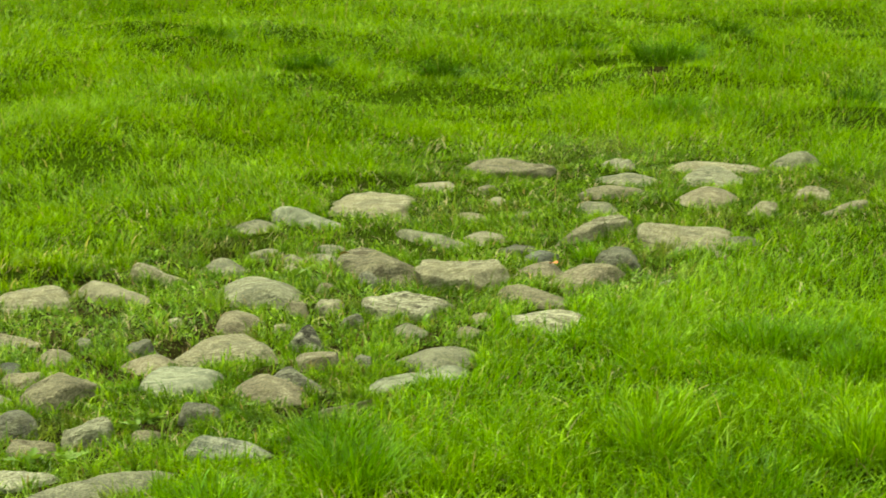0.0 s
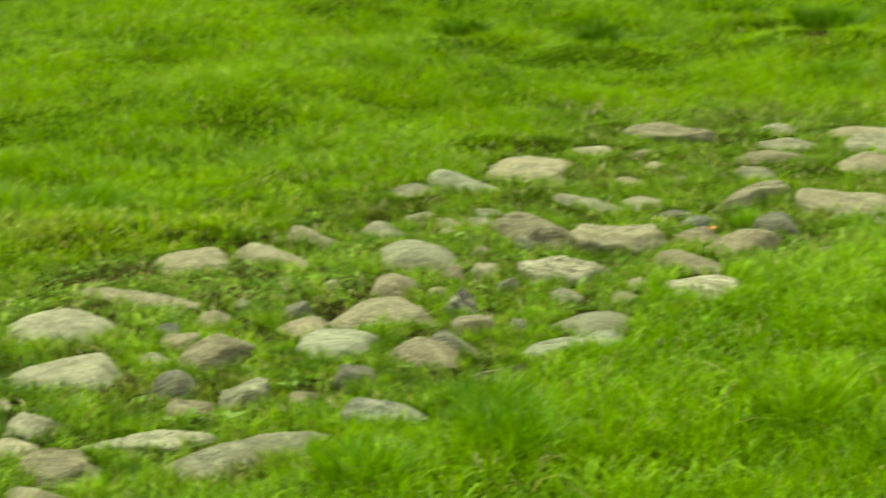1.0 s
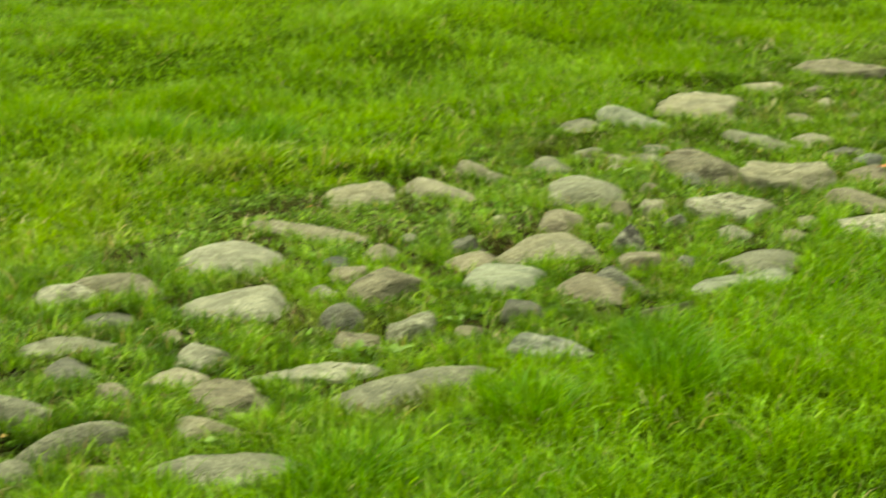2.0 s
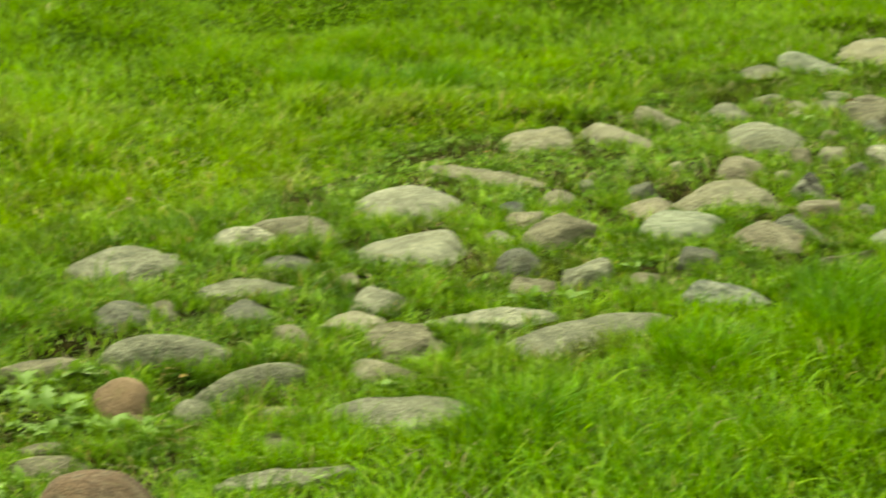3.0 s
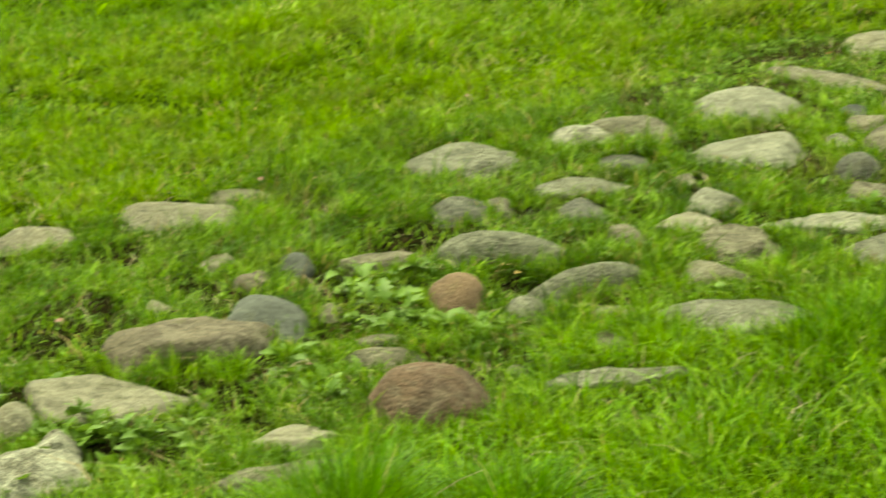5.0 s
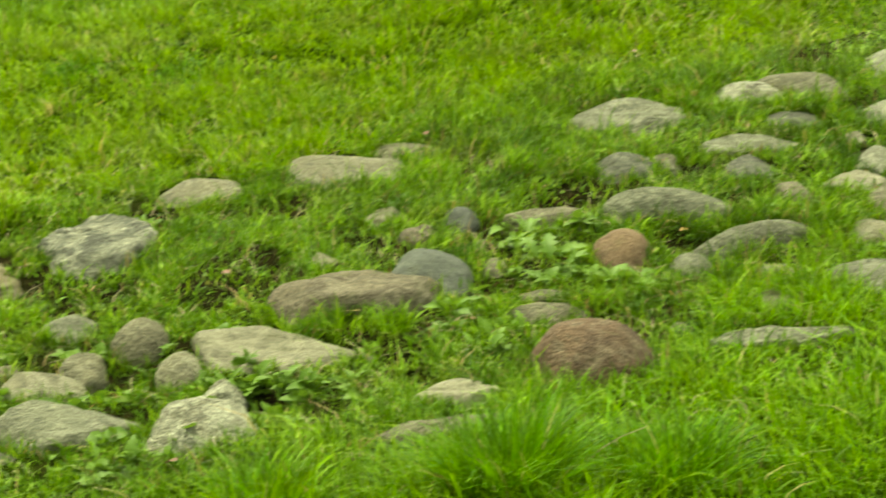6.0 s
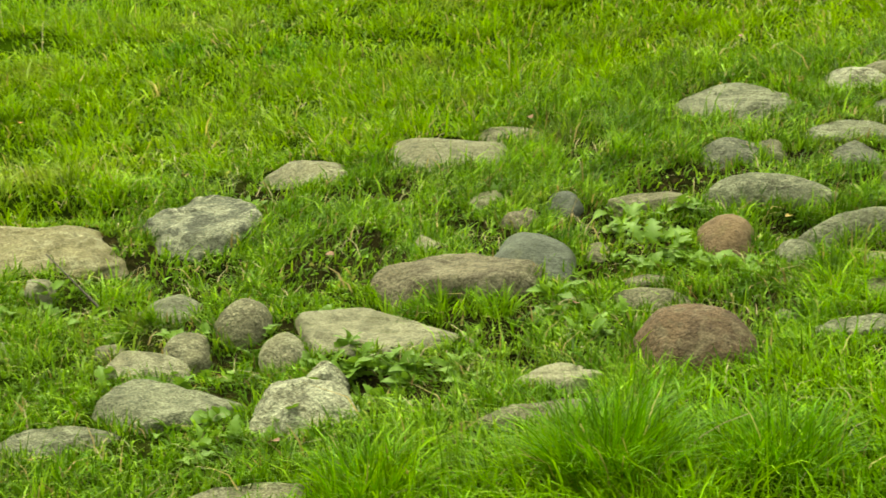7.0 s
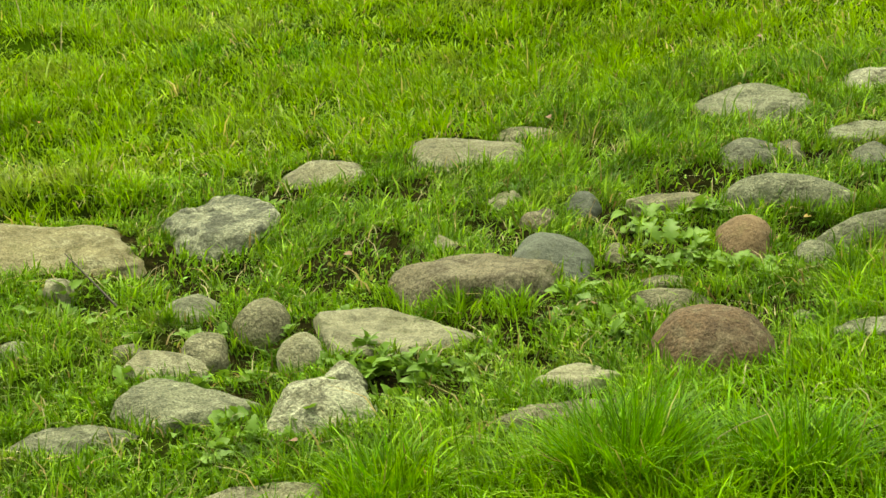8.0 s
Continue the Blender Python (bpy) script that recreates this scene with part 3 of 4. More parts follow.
stone(-1.125, 5.882, 0.065, 0.087, 0.032, 11, "d", "y")
stone(-0.995, 5.744, 0.144, 0.106, 0.055, 60, "a", "t", 0.3)
stone(-1.062, 5.458, 0.068, 0.096, 0.052, 11, "r", "d")
stone(-0.865, 5.384, 0.078, 0.107, 0.056, 9, "a", "g", crest=(0.5, 0.85, 1, 0.9))
stone(-0.997, 5.284, 0.080, 0.103, 0.029, 11, "d", "t")
stone(-0.614, 5.547, 0.067, 0.092, 0.043, 6, "a", "d")
stone(-0.732, 5.403, 0.048, 0.065, 0.019, 8, "d", "t")
stone(-0.526, 5.264, 0.154, 0.105, 0.047, 6, "a", "c", crest=(0.5, 0.95, 0.7, 0.4))
stone(-0.786, 4.950, 0.295, 0.095, 0.037, 41, "d", "g", 0.3, (0.35, 0.7, 0.95, 1))
stone(-1.488, 5.990, 0.177, 0.181, 0.048, 14, "r", "h", crest=(0.4, 0.9, 1, 0.7))
stone(-1.370, 5.578, 0.175, 0.183, 0.042, 14, "d", "h", crest=(0.45, 0.9, 1, 0.55))
stone(-1.704, 5.677, 0.156, 0.073, 0.046, -13, "d", "w", -0.3, (0.8, 1, 0.6, 0.3))
stone(-1.845, 5.634, 0.113, 0.129, 0.037, 18, "r", "m")
stone(-1.159, 5.692, 0.059, 0.078, 0.019, 12, "d", "g")
stone(-1.458, 5.284, 0.043, 0.057, 0.019, 15, "d", "w")
stone(-1.354, 5.143, 0.112, 0.121, 0.035, 15, "d", "h", crest=(0.5, 0.9, 1, 0.8))
stone(-1.367, 4.983, 0.096, 0.079, 0.019, 15, "s", "l")
stone(-1.039, 5.047, 0.187, 0.069, 0.022, 12, "s", "h")
stone(-1.222, 4.862, 0.127, 0.118, 0.025, 14, "s", "t")
stone(-1.472, 4.841, 0.064, 0.080, 0.036, 17, "a", "y")
stone(-1.232, 4.653, 0.104, 0.111, 0.032, 15, "d", "w")
stone(-1.481, 4.566, 0.156, 0.065, 0.040, 33, "r", "g", 0.2)
stone(-1.093, 4.424, 0.212, 0.121, 0.022, 14, "s", "g")
stone(-2.104, 5.366, 0.180, 0.171, 0.025, 21, "s", "g")
stone(-1.657, 5.418, 0.097, 0.094, 0.022, 17, "d", "d")
stone(-1.710, 5.192, 0.150, 0.102, 0.019, 18, "s", "g")
stone(-1.639, 5.019, 0.078, 0.100, 0.026, 18, "d", "d")
stone(-1.943, 4.969, 0.087, 0.101, 0.032, 21, "d", "d", crest=(0.4, 0.9, 1, 0.7))
stone(-1.871, 5.052, 0.042, 0.056, 0.013, 20, "d", "w")
stone(-1.727, 4.692, 0.181, 0.092, 0.062, 11, "r", "g", -0.2, (0.9, 1, 0.7, 0.45))
stone(-1.727, 4.428, 0.078, 0.110, 0.046, 21, "r", "p")
stone(-1.546, 4.349, 0.056, 0.080, 0.041, 20, "r", "g")
stone(-1.999, 4.586, 0.105, 0.059, 0.021, 40, "s", "t", 0.2)
stone(-2.168, 4.520, 0.046, 0.065, 0.033, 26, "r", "n")
stone(-2.365, 4.515, 0.053, 0.070, 0.019, 28, "d", "w")
stone(-2.211, 4.397, 0.051, 0.069, 0.029, 27, "a", "x")
stone(-2.072, 4.173, 0.108, 0.130, 0.056, 26, "r", "n")
stone(-1.968, 4.262, 0.038, 0.051, 0.019, 25, "d", "t")
stone(-2.161, 4.032, 0.197, 0.108, 0.048, 28, "d", "x", crest=(0.7, 1, 0.97, 0.75))
stone(-1.753, 4.043, 0.091, 0.085, 0.026, 23, "d", "t")
stone(-1.563, 3.827, 0.143, 0.126, 0.087, 22, "r", "r", crest=(0.6, 1, 0.94, 0.62))
stone(-1.746, 3.617, 0.099, 0.067, 0.022, 26, "s", "l")
stone(-1.701, 3.459, 0.152, 0.058, 0.020, 38, "s", "t", 0.2)
stone(-2.205, 3.715, 0.218, 0.158, 0.024, 8, "s", "l", -0.3, (1, 0.9, 0.7, 0.5), waist=(0.9, 1.0, 0.7, 0.4))
stone(-2.617, 4.781, 0.188, 0.147, 0.032, 17, "d", "w", crest=(0.8, 1, 0.5, 0.45))
stone(-2.906, 4.562, 0.121, 0.130, 0.026, 32, "d", "w")
stone(-2.929, 4.161, 0.162, 0.230, 0.031, 35, "s", "f")
stone(-3.215, 3.902, 0.235, 0.204, 0.037, 39, "s", "e", crest=(0.9, 1, 0.9, 0.6))
stone(-2.493, 3.680, 0.067, 0.094, 0.059, 34, "r", "t")
stone(-2.317, 3.567, 0.055, 0.079, 0.044, 33, "r", "w")
stone(-2.677, 3.699, 0.062, 0.082, 0.022, 36, "d", "g")
stone(-2.715, 3.639, 0.027, 0.035, 0.014, 37, "d", "g")
stone(-2.574, 3.414, 0.094, 0.078, 0.022, 37, "d", "w")
stone(-2.538, 3.538, 0.048, 0.055, 0.019, 36, "d", "w")
stone(-2.671, 3.461, 0.039, 0.045, 0.012, 38, "s", "t")
stone(-2.405, 3.280, 0.157, 0.124, 0.031, 26, "s", "g", crest=(0.9, 1, 0.75, 0.4))
stone(-2.140, 3.337, 0.121, 0.131, 0.061, 33, "d", "m", crest=(0.45, 0.85, 1, 0.9))
stone(-2.182, 3.487, 0.052, 0.051, 0.035, 32, "d", "m")
stone(-2.512, 3.073, 0.170, 0.078, 0.019, 39, "s", "g")
stone(-2.038, 2.998, 0.156, 0.055, 0.019, 34, "s", "w")
stone(-3.029, 3.687, 0.040, 0.055, 0.036, 39, "a", "l")
stone(-2.921, 3.393, 0.047, 0.057, 0.015, 41, "s", "g")
stone(-2.529, 4.973, 0.103, 0.077, 0.015, 27, "s", "w")
stone(-2.353, 4.199, 0.039, 0.052, 0.019, 29, "d", "w")
stone(-1.324, 4.230, 0.059, 0.053, 0.015, 17, "s", "w")
stone(-1.451, 4.044, 0.034, 0.045, 0.016, 20, "d", "w")
stone(-1.498, 4.206, 0.038, 0.029, 0.012, 20, "s", "w")
stone(-1.256, 4.037, 0.172, 0.043, 0.020, 31, "s", "g", 0.3)
stone(-1.374, 4.380, 0.054, 0.057, 0.013, 17, "d", "t")
stone(-1.800, 4.135, 0.057, 0.041, 0.013, 24, "d", "t")

# ---- broad-leaved weeds ----
def leaf_mesh(name, length, width, droop, fold, material, seed, teeth=0.0):
    """A leaf along +x with a folded midrib, a drooping tip and a wavy edge."""
    rng = np.random.default_rng(seed)
    rows, verts, faces = 15 if teeth > 0.5 else 9, [], []
    for i in range(rows):
        t = i / (rows - 1)
        half = width * (0.06 + math.sin(math.pi * min(1, t * 0.98 + 0.02) ** 0.8) ** 0.9) * 0.5
        half *= 1 + teeth * (i % 2 if rows == 9 else (0.75, 0.1, -0.55)[i % 3]) + rng.uniform(-0.06, 0.06)
        zc = length * (0.36 * t - 0.6 * droop * t * t)
        for k in (-1, -0.5, 0, 0.5, 1):
            verts.append((length * t * (1 - 0.15 * droop * t), half * k, zc + fold * abs(k) * half + rng.uniform(-0.02, 0.02) * width))
    for i in range(rows - 1):
        for k in range(4):
            a = 5 * i + k
            faces.append((a, a + 1, a + 6, a + 5))
    return mesh_of(name, verts, faces, material)


LEAVES = {
    "dandelion": [leaf_mesh("leaf", 1.25, w, d, f, WEED, 40 + i, t) for i, (w, d, f, t) in enumerate(((0.34, 0.75, 0.25, 0.75), (0.30, 0.95, 0.3, 0.9), (0.40, 0.6, 0.2, 0.6)))],
    "plantain": [leaf_mesh("leaf", 1.05, w, d, f, WEED, 50 + i, t) for i, (w, d, f, t) in enumerate(((0.42, 0.7, 0.3, 0.05), (0.48, 0.85, 0.35, 0.0), (0.36, 0.6, 0.25, 0.1)))],
    "herb": [leaf_mesh("leaf", 0.62, w, d, f, WEED, 60 + i, t) for i, (w, d, f, t) in enumerate(((0.40, 0.5, 0.2, 0.3), (0.34, 0.7, 0.3, 0.35), (0.44, 0.4, 0.15, 0.2)))],
}
PLANTS = []


def weed(x, y, size, seed, sort=""):
    """A low plant of broad leaves: a toothed dandelion, a plantain or a small leafy herb."""
    rng = random.Random(seed)
    sort = sort or rng.choice(("dandelion", "dandelion", "plantain", "herb"))
    root = new("broadleaf_weed")
    root.matrix_world = pose(x, y, float(height(x, y)) - 0.004)
    count = {"dandelion": rng.randint(7, 10), "plantain": rng.randint(5, 8), "herb": rng.randint(10, 15)}[sort]
    for k in range(count):
        lf = new("leaf", rng.choice(LEAVES[sort]))
        s = size * rng.uniform(0.45, 1.05)
        lf.parent = root
        rise = rng.uniform(0.0, 0.5) * size if sort == "herb" else 0.002
        lf.matrix_basis = pose(rng.uniform(-0.3, 0.3) * size, rng.uniform(-0.3, 0.3) * size, rise, rng.uniform(-35, 35), rng.uniform(-52, 4), 360 * k / count + rng.uniform(-40, 40)) @ Matrix.Diagonal((s, s * rng.uniform(0.8, 1.2), s, 1))
    tagged(root, {"dandelion": "low green dandelion with toothed leaves between the stones", "plantain": "broad-leaved green plantain growing between the stones", "herb": "small leafy green herb growing between the stones"}[sort], "weed", "broad-leaved weeds on the path")
    PLANTS.append((x, y, size))
    return root


weed(-1.97, 4.50, 0.067, 900)
weed(-1.97, 4.37, 0.057, 901)
weed(-1.82, 4.32, 0.071, 902)
weed(-1.74, 4.26, 0.067, 903)
weed(-1.68, 4.27, 0.057, 904)
weed(-1.83, 4.23, 0.057, 905)
weed(-1.64, 4.29, 0.048, 906)
weed(-2.15, 3.55, 0.067, 907)
weed(-2.19, 3.54, 0.057, 908)
weed(-2.09, 3.58, 0.057, 909)
weed(-2.02, 3.58, 0.057, 910)
weed(-2.07, 3.48, 0.052, 911)
weed(-2.89, 4.31, 0.048, 912)
weed(-2.43, 3.36, 0.057, 913)
weed(-2.58, 3.31, 0.067, 914)
weed(-2.13, 3.28, 0.067, 915)
weed(-2.47, 3.49, 0.057, 916)
weed(-2.37, 3.48, 0.057, 917)
weed(-3.01, 3.68, 0.076, 918)
weed(-3.01, 3.58, 0.067, 919)
weed(-2.60, 4.41, 0.048, 920)
weed(-2.55, 3.44, 0.048, 921)
weed(-1.61, 3.92, 0.048, 922)
weed(-1.76, 3.83, 0.057, 923)
weed(-1.81, 3.85, 0.052, 924)
weed(-1.75, 3.96, 0.048, 925)
weed(-1.91, 3.97, 0.048, 926)
weed(-1.93, 3.58, 0.048, 927)
weed(-2.33, 3.18, 0.057, 928)
weed(-2.23, 3.17, 0.048, 929)
weed(-2.19, 3.20, 0.048, 930)
weed(-2.34, 3.78, 0.038, 931)
weed(-1.81, 4.22, 0.057, 932)
weed(-1.97, 4.44, 0.057, 933)
weed(-1.53, 4.26, 0.048, 934)
weed(-1.17, 4.57, 0.057, 935)
weed(-0.47, 7.04, 0.071, 936)
weed(-0.74, 5.55, 0.057, 937)
weed(-0.78, 5.45, 0.052, 938)
weed(-0.51, 5.66, 0.048, 939)
weed(0.43, 7.10, 0.057, 940)
weed(0.30, 7.34, 0.057, 941)
weed(0.33, 7.29, 0.048, 942)
weed(-0.97, 5.19, 0.076, 943)
weed(-0.89, 5.21, 0.057, 944)
weed(-0.25, 7.00, 0.048, 945)
weed(-0.98, 5.21, 0.057, 946)
weed(-0.50, 5.28, 0.048, 947)
weed(-1.80, 4.41, 0.051, 948)
weed(-1.68, 4.25, 0.056, 949)
weed(-1.70, 4.26, 0.055, 950)
weed(-1.88, 4.12, 0.044, 951)
weed(-1.84, 4.22, 0.034, 952)
weed(-1.97, 4.43, 0.042, 953)
weed(-1.73, 4.43, 0.042, 954)
weed(-1.90, 4.23, 0.039, 955)
weed(-1.78, 4.44, 0.043, 956)
weed(-1.84, 4.16, 0.042, 957)
weed(-1.67, 4.20, 0.035, 958)
weed(-1.74, 4.26, 0.044, 959)
weed(-2.21, 3.63, 0.056, 960)
weed(-2.24, 3.55, 0.052, 961)
weed(-2.16, 3.59, 0.040, 962)
weed(-2.08, 3.48, 0.054, 963)
weed(-2.14, 3.59, 0.056, 964)
weed(-2.11, 3.52, 0.040, 965)
weed(-2.01, 3.54, 0.037, 966)
weed(-2.16, 3.55, 0.035, 967)
weed(-1.98, 3.42, 0.048, 968)
weed(-2.17, 3.43, 0.049, 969)
weed(-2.09, 3.65, 0.041, 970)
weed(-2.03, 3.52, 0.050, 971)
weed(-2.51, 3.45, 0.044, 972)
weed(-2.60, 3.58, 0.039, 973)
weed(-2.50, 3.35, 0.042, 974)
weed(-2.55, 3.61, 0.046, 975)
weed(-2.46, 3.51, 0.042, 976)
weed(-2.42, 3.66, 0.044, 977)
weed(-2.42, 3.59, 0.048, 978)
weed(-2.58, 3.56, 0.051, 979)
weed(-2.70, 3.55, 0.041, 980)
weed(-2.64, 3.24, 0.046, 981)
weed(-2.71, 3.54, 0.036, 982)
weed(-2.58, 3.35, 0.052, 983)
weed(-2.77, 3.66, 0.034, 984)
weed(-3.06, 3.65, 0.041, 985)
weed(-2.82, 3.59, 0.055, 986)
weed(-2.95, 3.63, 0.055, 987)
weed(-2.98, 3.78, 0.041, 988)
weed(-2.94, 3.60, 0.037, 989)
weed(-1.89, 3.92, 0.050, 990)
weed(-1.77, 3.83, 0.037, 991)
weed(-1.91, 3.94, 0.057, 992)
weed(-1.72, 3.87, 0.034, 993)
weed(-1.80, 3.91, 0.044, 994)
weed(-1.80, 3.95, 0.035, 995)
weed(-2.29, 3.11, 0.041, 996)
weed(-2.27, 3.24, 0.057, 997)
weed(-2.22, 3.10, 0.055, 998)
weed(-2.16, 3.28, 0.037, 999)
weed(-2.18, 3.26, 0.035, 1000)
weed(-2.13, 3.23, 0.037, 1001)
weed(-2.22, 3.13, 0.044, 1002)
weed(-1.80, 4.29, 0.085, 1010, "dandelion")
weed(-1.88, 4.36, 0.075, 1011, "dandelion")
weed(-1.88, 4.58, 0.085, 1012, "dandelion")
weed(-2.03, 4.53, 0.070, 1013, "plantain")
weed(-1.66, 4.27, 0.075, 1014, "dandelion")
weed(-1.59, 4.29, 0.060, 1015, "dandelion")
weed(-2.12, 3.58, 0.080, 1016, "dandelion")
weed(-2.04, 3.58, 0.075, 1017, "plantain")
weed(-1.95, 4.02, 0.060, 1018, "dandelion")
weed(-2.15, 3.30, 0.065, 1019, "dandelion")
weed(-2.17, 3.53, 0.075, 1020, "dandelion")
weed(-1.70, 4.22, 0.060, 1021, "plantain")
weed(-1.96, 3.62, 0.060, 1022, "dandelion")
weed(-1.97, 4.16, 0.050, 1023, "dandelion")

# ---- grass ----
def clear_of_stones(x, y, margin):
    """True where no stone stands, its outline widened by margin metres."""
    free = np.ones(len(x), bool)
    for sx, sy, a, b, yaw, c, rim in PLACED:
        near = np.nonzero((np.abs(x - sx) < a + b + 0.1) & (np.abs(y - sy) < a + b + 0.1))[0]
        if len(near):
            dx, dy = x[near] - sx, y[near] - sy
            turn = (np.arctan2(dy, dx) - yaw + math.pi) % (2 * math.pi) / (2 * math.pi) * 40 - 0.5
            edge = np.interp(turn % 40, np.arange(41), np.append(rim, rim[0]))
            rag = 0.034 * np.clip(np.sin(31 * x[near] + 7 * y[near]) * np.sin(27 * y[near] - 9 * x[near] + sx * 40), -0.6, 0.8)
            free[near[np.hypot(dx, dy) < edge * 0.96 + margin + rag]] = False
    return free


def room(x, y):
    """How long a blade may grow: kept short on the camera side of stones and round the weeds, so that both stay in
    view.
    """
    limit = np.full(len(x), 1.0)
    for sx, sy, a, b, yaw, c, rim in PLACED:
        d = math.hypot(sx, sy)
        ux, uy = -sx / d, -sy / d
        dx, dy = x - sx, y - sy
        near = np.nonzero((np.abs(dx) < 0.7) & (np.abs(dy) < 0.7))[0]
        f, w = dx[near] * ux + dy[near] * uy, np.abs(-dx[near] * uy + dy[near] * ux)
        turn = math.atan2(uy, ux) - yaw
        fore = math.hypot(a * math.cos(turn), b * math.sin(turn))
        side = math.hypot(a * math.sin(turn), b * math.cos(turn))
        gap = f - fore * np.sqrt(np.clip(1 - (w / side) ** 2, 0, 1))
        hit = (f > 0) & (w < 1.02 * side)
        cap = 0.046 + 0.50 * c + 0.30 * np.maximum(gap, 0)
        limit[near[hit]] = np.minimum(limit[near[hit]], cap[hit])
    for px, py, size in PLANTS:
        gap = np.hypot(x - px, y - py)
        limit = np.where(gap < 1.3 * size, np.minimum(limit, 0.022), limit)
    return limit


def sector(rng, count, near, far, first=-15.5, last=45.5):
    """Points spread evenly over a fan of the slope round the camera's foot."""
    ang = np.radians(rng.uniform(first, last, count))
    d = np.sqrt(rng.uniform(near ** 2, far ** 2, count))
    return -d * np.sin(ang), d * np.cos(ang)


def blades(name, x, y, length, width, lean, toward, material, segments, label, category="grass", seed=0):
    """One mesh of bent, tapering blades: roots, lengths, widths, leans (0 upright, 1 lying over) and headings."""
    rng = np.random.default_rng(seed)
    n = len(x)
    z = height(x, y) - 0.004
    face = toward + rng.uniform(-1.3, 1.3, n) + math.pi / 2
    s = np.linspace(0, 1, segments + 1)
    taper = np.array([0.75, 1.0, 0.72, 0.0]) if segments == 3 else np.array([0.9, 0.85, 0.0])
    vs = []
    for k, t in enumerate(s):
        rise, reach = length * (t - 0.42 * lean * t * t), length * lean * 0.85 * t ** 1.7
        cx, cy, cz = x + reach * np.cos(toward), y + reach * np.sin(toward), z + rise
        hw = 0.5 * width * taper[k]
        if k < segments:
            vs.append(np.stack([cx - hw * np.cos(face), cy - hw * np.sin(face), cz], -1))
            vs.append(np.stack([cx + hw * np.cos(face), cy + hw * np.sin(face), cz], -1))
        else:
            vs.append(np.stack([cx, cy, cz], -1))
    per = 2 * segments + 1
    co = np.stack(vs, 1).reshape(-1, 3)
    quad = [[2 * k, 2 * k + 1, 2 * k + 3, 2 * k + 2] for k in range(segments - 1)]
    loops = np.array(sum(quad, []) + [2 * segments - 2, 2 * segments - 1, 2 * segments])
    sizes = np.array([4] * (segments - 1) + [3])
    me = bpy.data.meshes.new(name)
    me.vertices.add(len(co))
    me.vertices.foreach_set("co", co.ravel())
    me.loops.add(len(loops) * n)
    me.loops.foreach_set("vertex_index", (loops[None] + per * np.arange(n)[:, None]).ravel().astype(np.int32))
    me.polygons.add(len(sizes) * n)
    starts = np.concatenate([[0], np.cumsum(sizes)[:-1]])
    me.polygons.foreach_set("loop_start", (starts[None] + len(loops) * np.arange(n)[:, None]).ravel().astype(np.int32))
    me.polygons.foreach_set("use_smooth", np.ones(len(sizes) * n, bool))
    me.materials.append(material)
    me.update(calc_edges=True)
    return tagged(new(name, me), label, category, kind="stuff")


def sway(x, y):
    """The heading in which the grass of a place lies: mostly downhill, turning slowly from spot to spot."""
    return -math.pi / 2 + 1.5 * np.sin(1.9 * x + 1.1 * np.sin(2.3 * y)) + 1.2 * np.sin(2.7 * y + 1.3 * np.sin(1.6 * x) + 1.0)


def meadow(name, count, near, far, part_of, blade, wide, material, segments, label, seed, per=130, spread_by=0.045, margin=0.0, wild=0.9, last=45.5, loose=0.25):
    """Grass in tufts: blades fan out from each tuft's root and lie over with the sway of the place; a loose share stands between the tufts."""
    rng = np.random.default_rng(seed)
    x, y = sector(rng, count, near, far, -15.5, last)
    pick = rng.integers(0, max(1, count // per), count)
    girth = rng.uniform(0.6, 1.5, count)[pick] * spread_by
    dx, dy = rng.normal(0, 1, count), rng.normal(0, 1, count)
    gathered = rng.random(count) > loose
    x, y = np.where(gathered, x[pick] + dx * girth, x), np.where(gathered, y[pick] + dy * girth, y)
    tall = rng.random(count)[pick]
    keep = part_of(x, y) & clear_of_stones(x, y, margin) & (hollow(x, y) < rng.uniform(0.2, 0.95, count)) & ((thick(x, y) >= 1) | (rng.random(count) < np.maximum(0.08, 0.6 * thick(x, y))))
    x, y, dx, dy, tall, gathered = (q[keep] for q in (x, y, dx, dy, tall, gathered))
    n = len(x)
    rim = np.minimum(np.hypot(dx, dy), 2.2)
    slow = 0.5 + 0.5 * np.sin(2.1 * x + 1.3 * np.sin(1.7 * y)) * np.sin(2.6 * y + 1.1 * np.sin(1.9 * x))
    length = blade * rng.gamma(9, 1 / 9, n) * np.where(gathered, 0.68 + wild * tall ** 2, 0.62) * (0.7 + 0.6 * slow)
    lie, strength = sway(x, y), np.where(gathered, 0.5, 0.4)
    tx = np.where(gathered, 0.8 * dx, 0) + strength * np.cos(lie) + rng.normal(0, 1.05, n)
    ty = np.where(gathered, 0.8 * dy, 0) + strength * np.sin(lie) + rng.normal(0, 1.05, n)
    lean = np.clip(rng.normal(0.82, 0.42, n) + np.where(gathered, 0.26 * (rim - 0.8), 0.15), 0.06, 1.45)
    length = np.minimum(length, room(x, y) * rng.choice([0.8, 1.0, 1.3, 1.8, 2.5], n))
    width = wide * rng.uniform(0.6, 1.3, n)
    return blades(name, x, y, length, width, lean, np.arctan2(ty, tx), material, segments, label, seed=seed)


def along_path(x, y):
    return (x - PATH_AT[0]) * PATH_ALONG[0] + (y - PATH_AT[1]) * PATH_ALONG[1]


def ragged(x, y):
    """Metres outside the path's ragged edge: minus on the path, plus on the meadow or past the path's end."""
    side = beside_path(x, y)
    edge = np.maximum(side - 0.74, -side - 0.86) + 0.10 * np.sin(5.3 * x + 2.0 * y) + 0.06 * np.sin(11.0 * y - 4.0 * x)
    return np.maximum(edge, along_path(x, y) - 3.75)


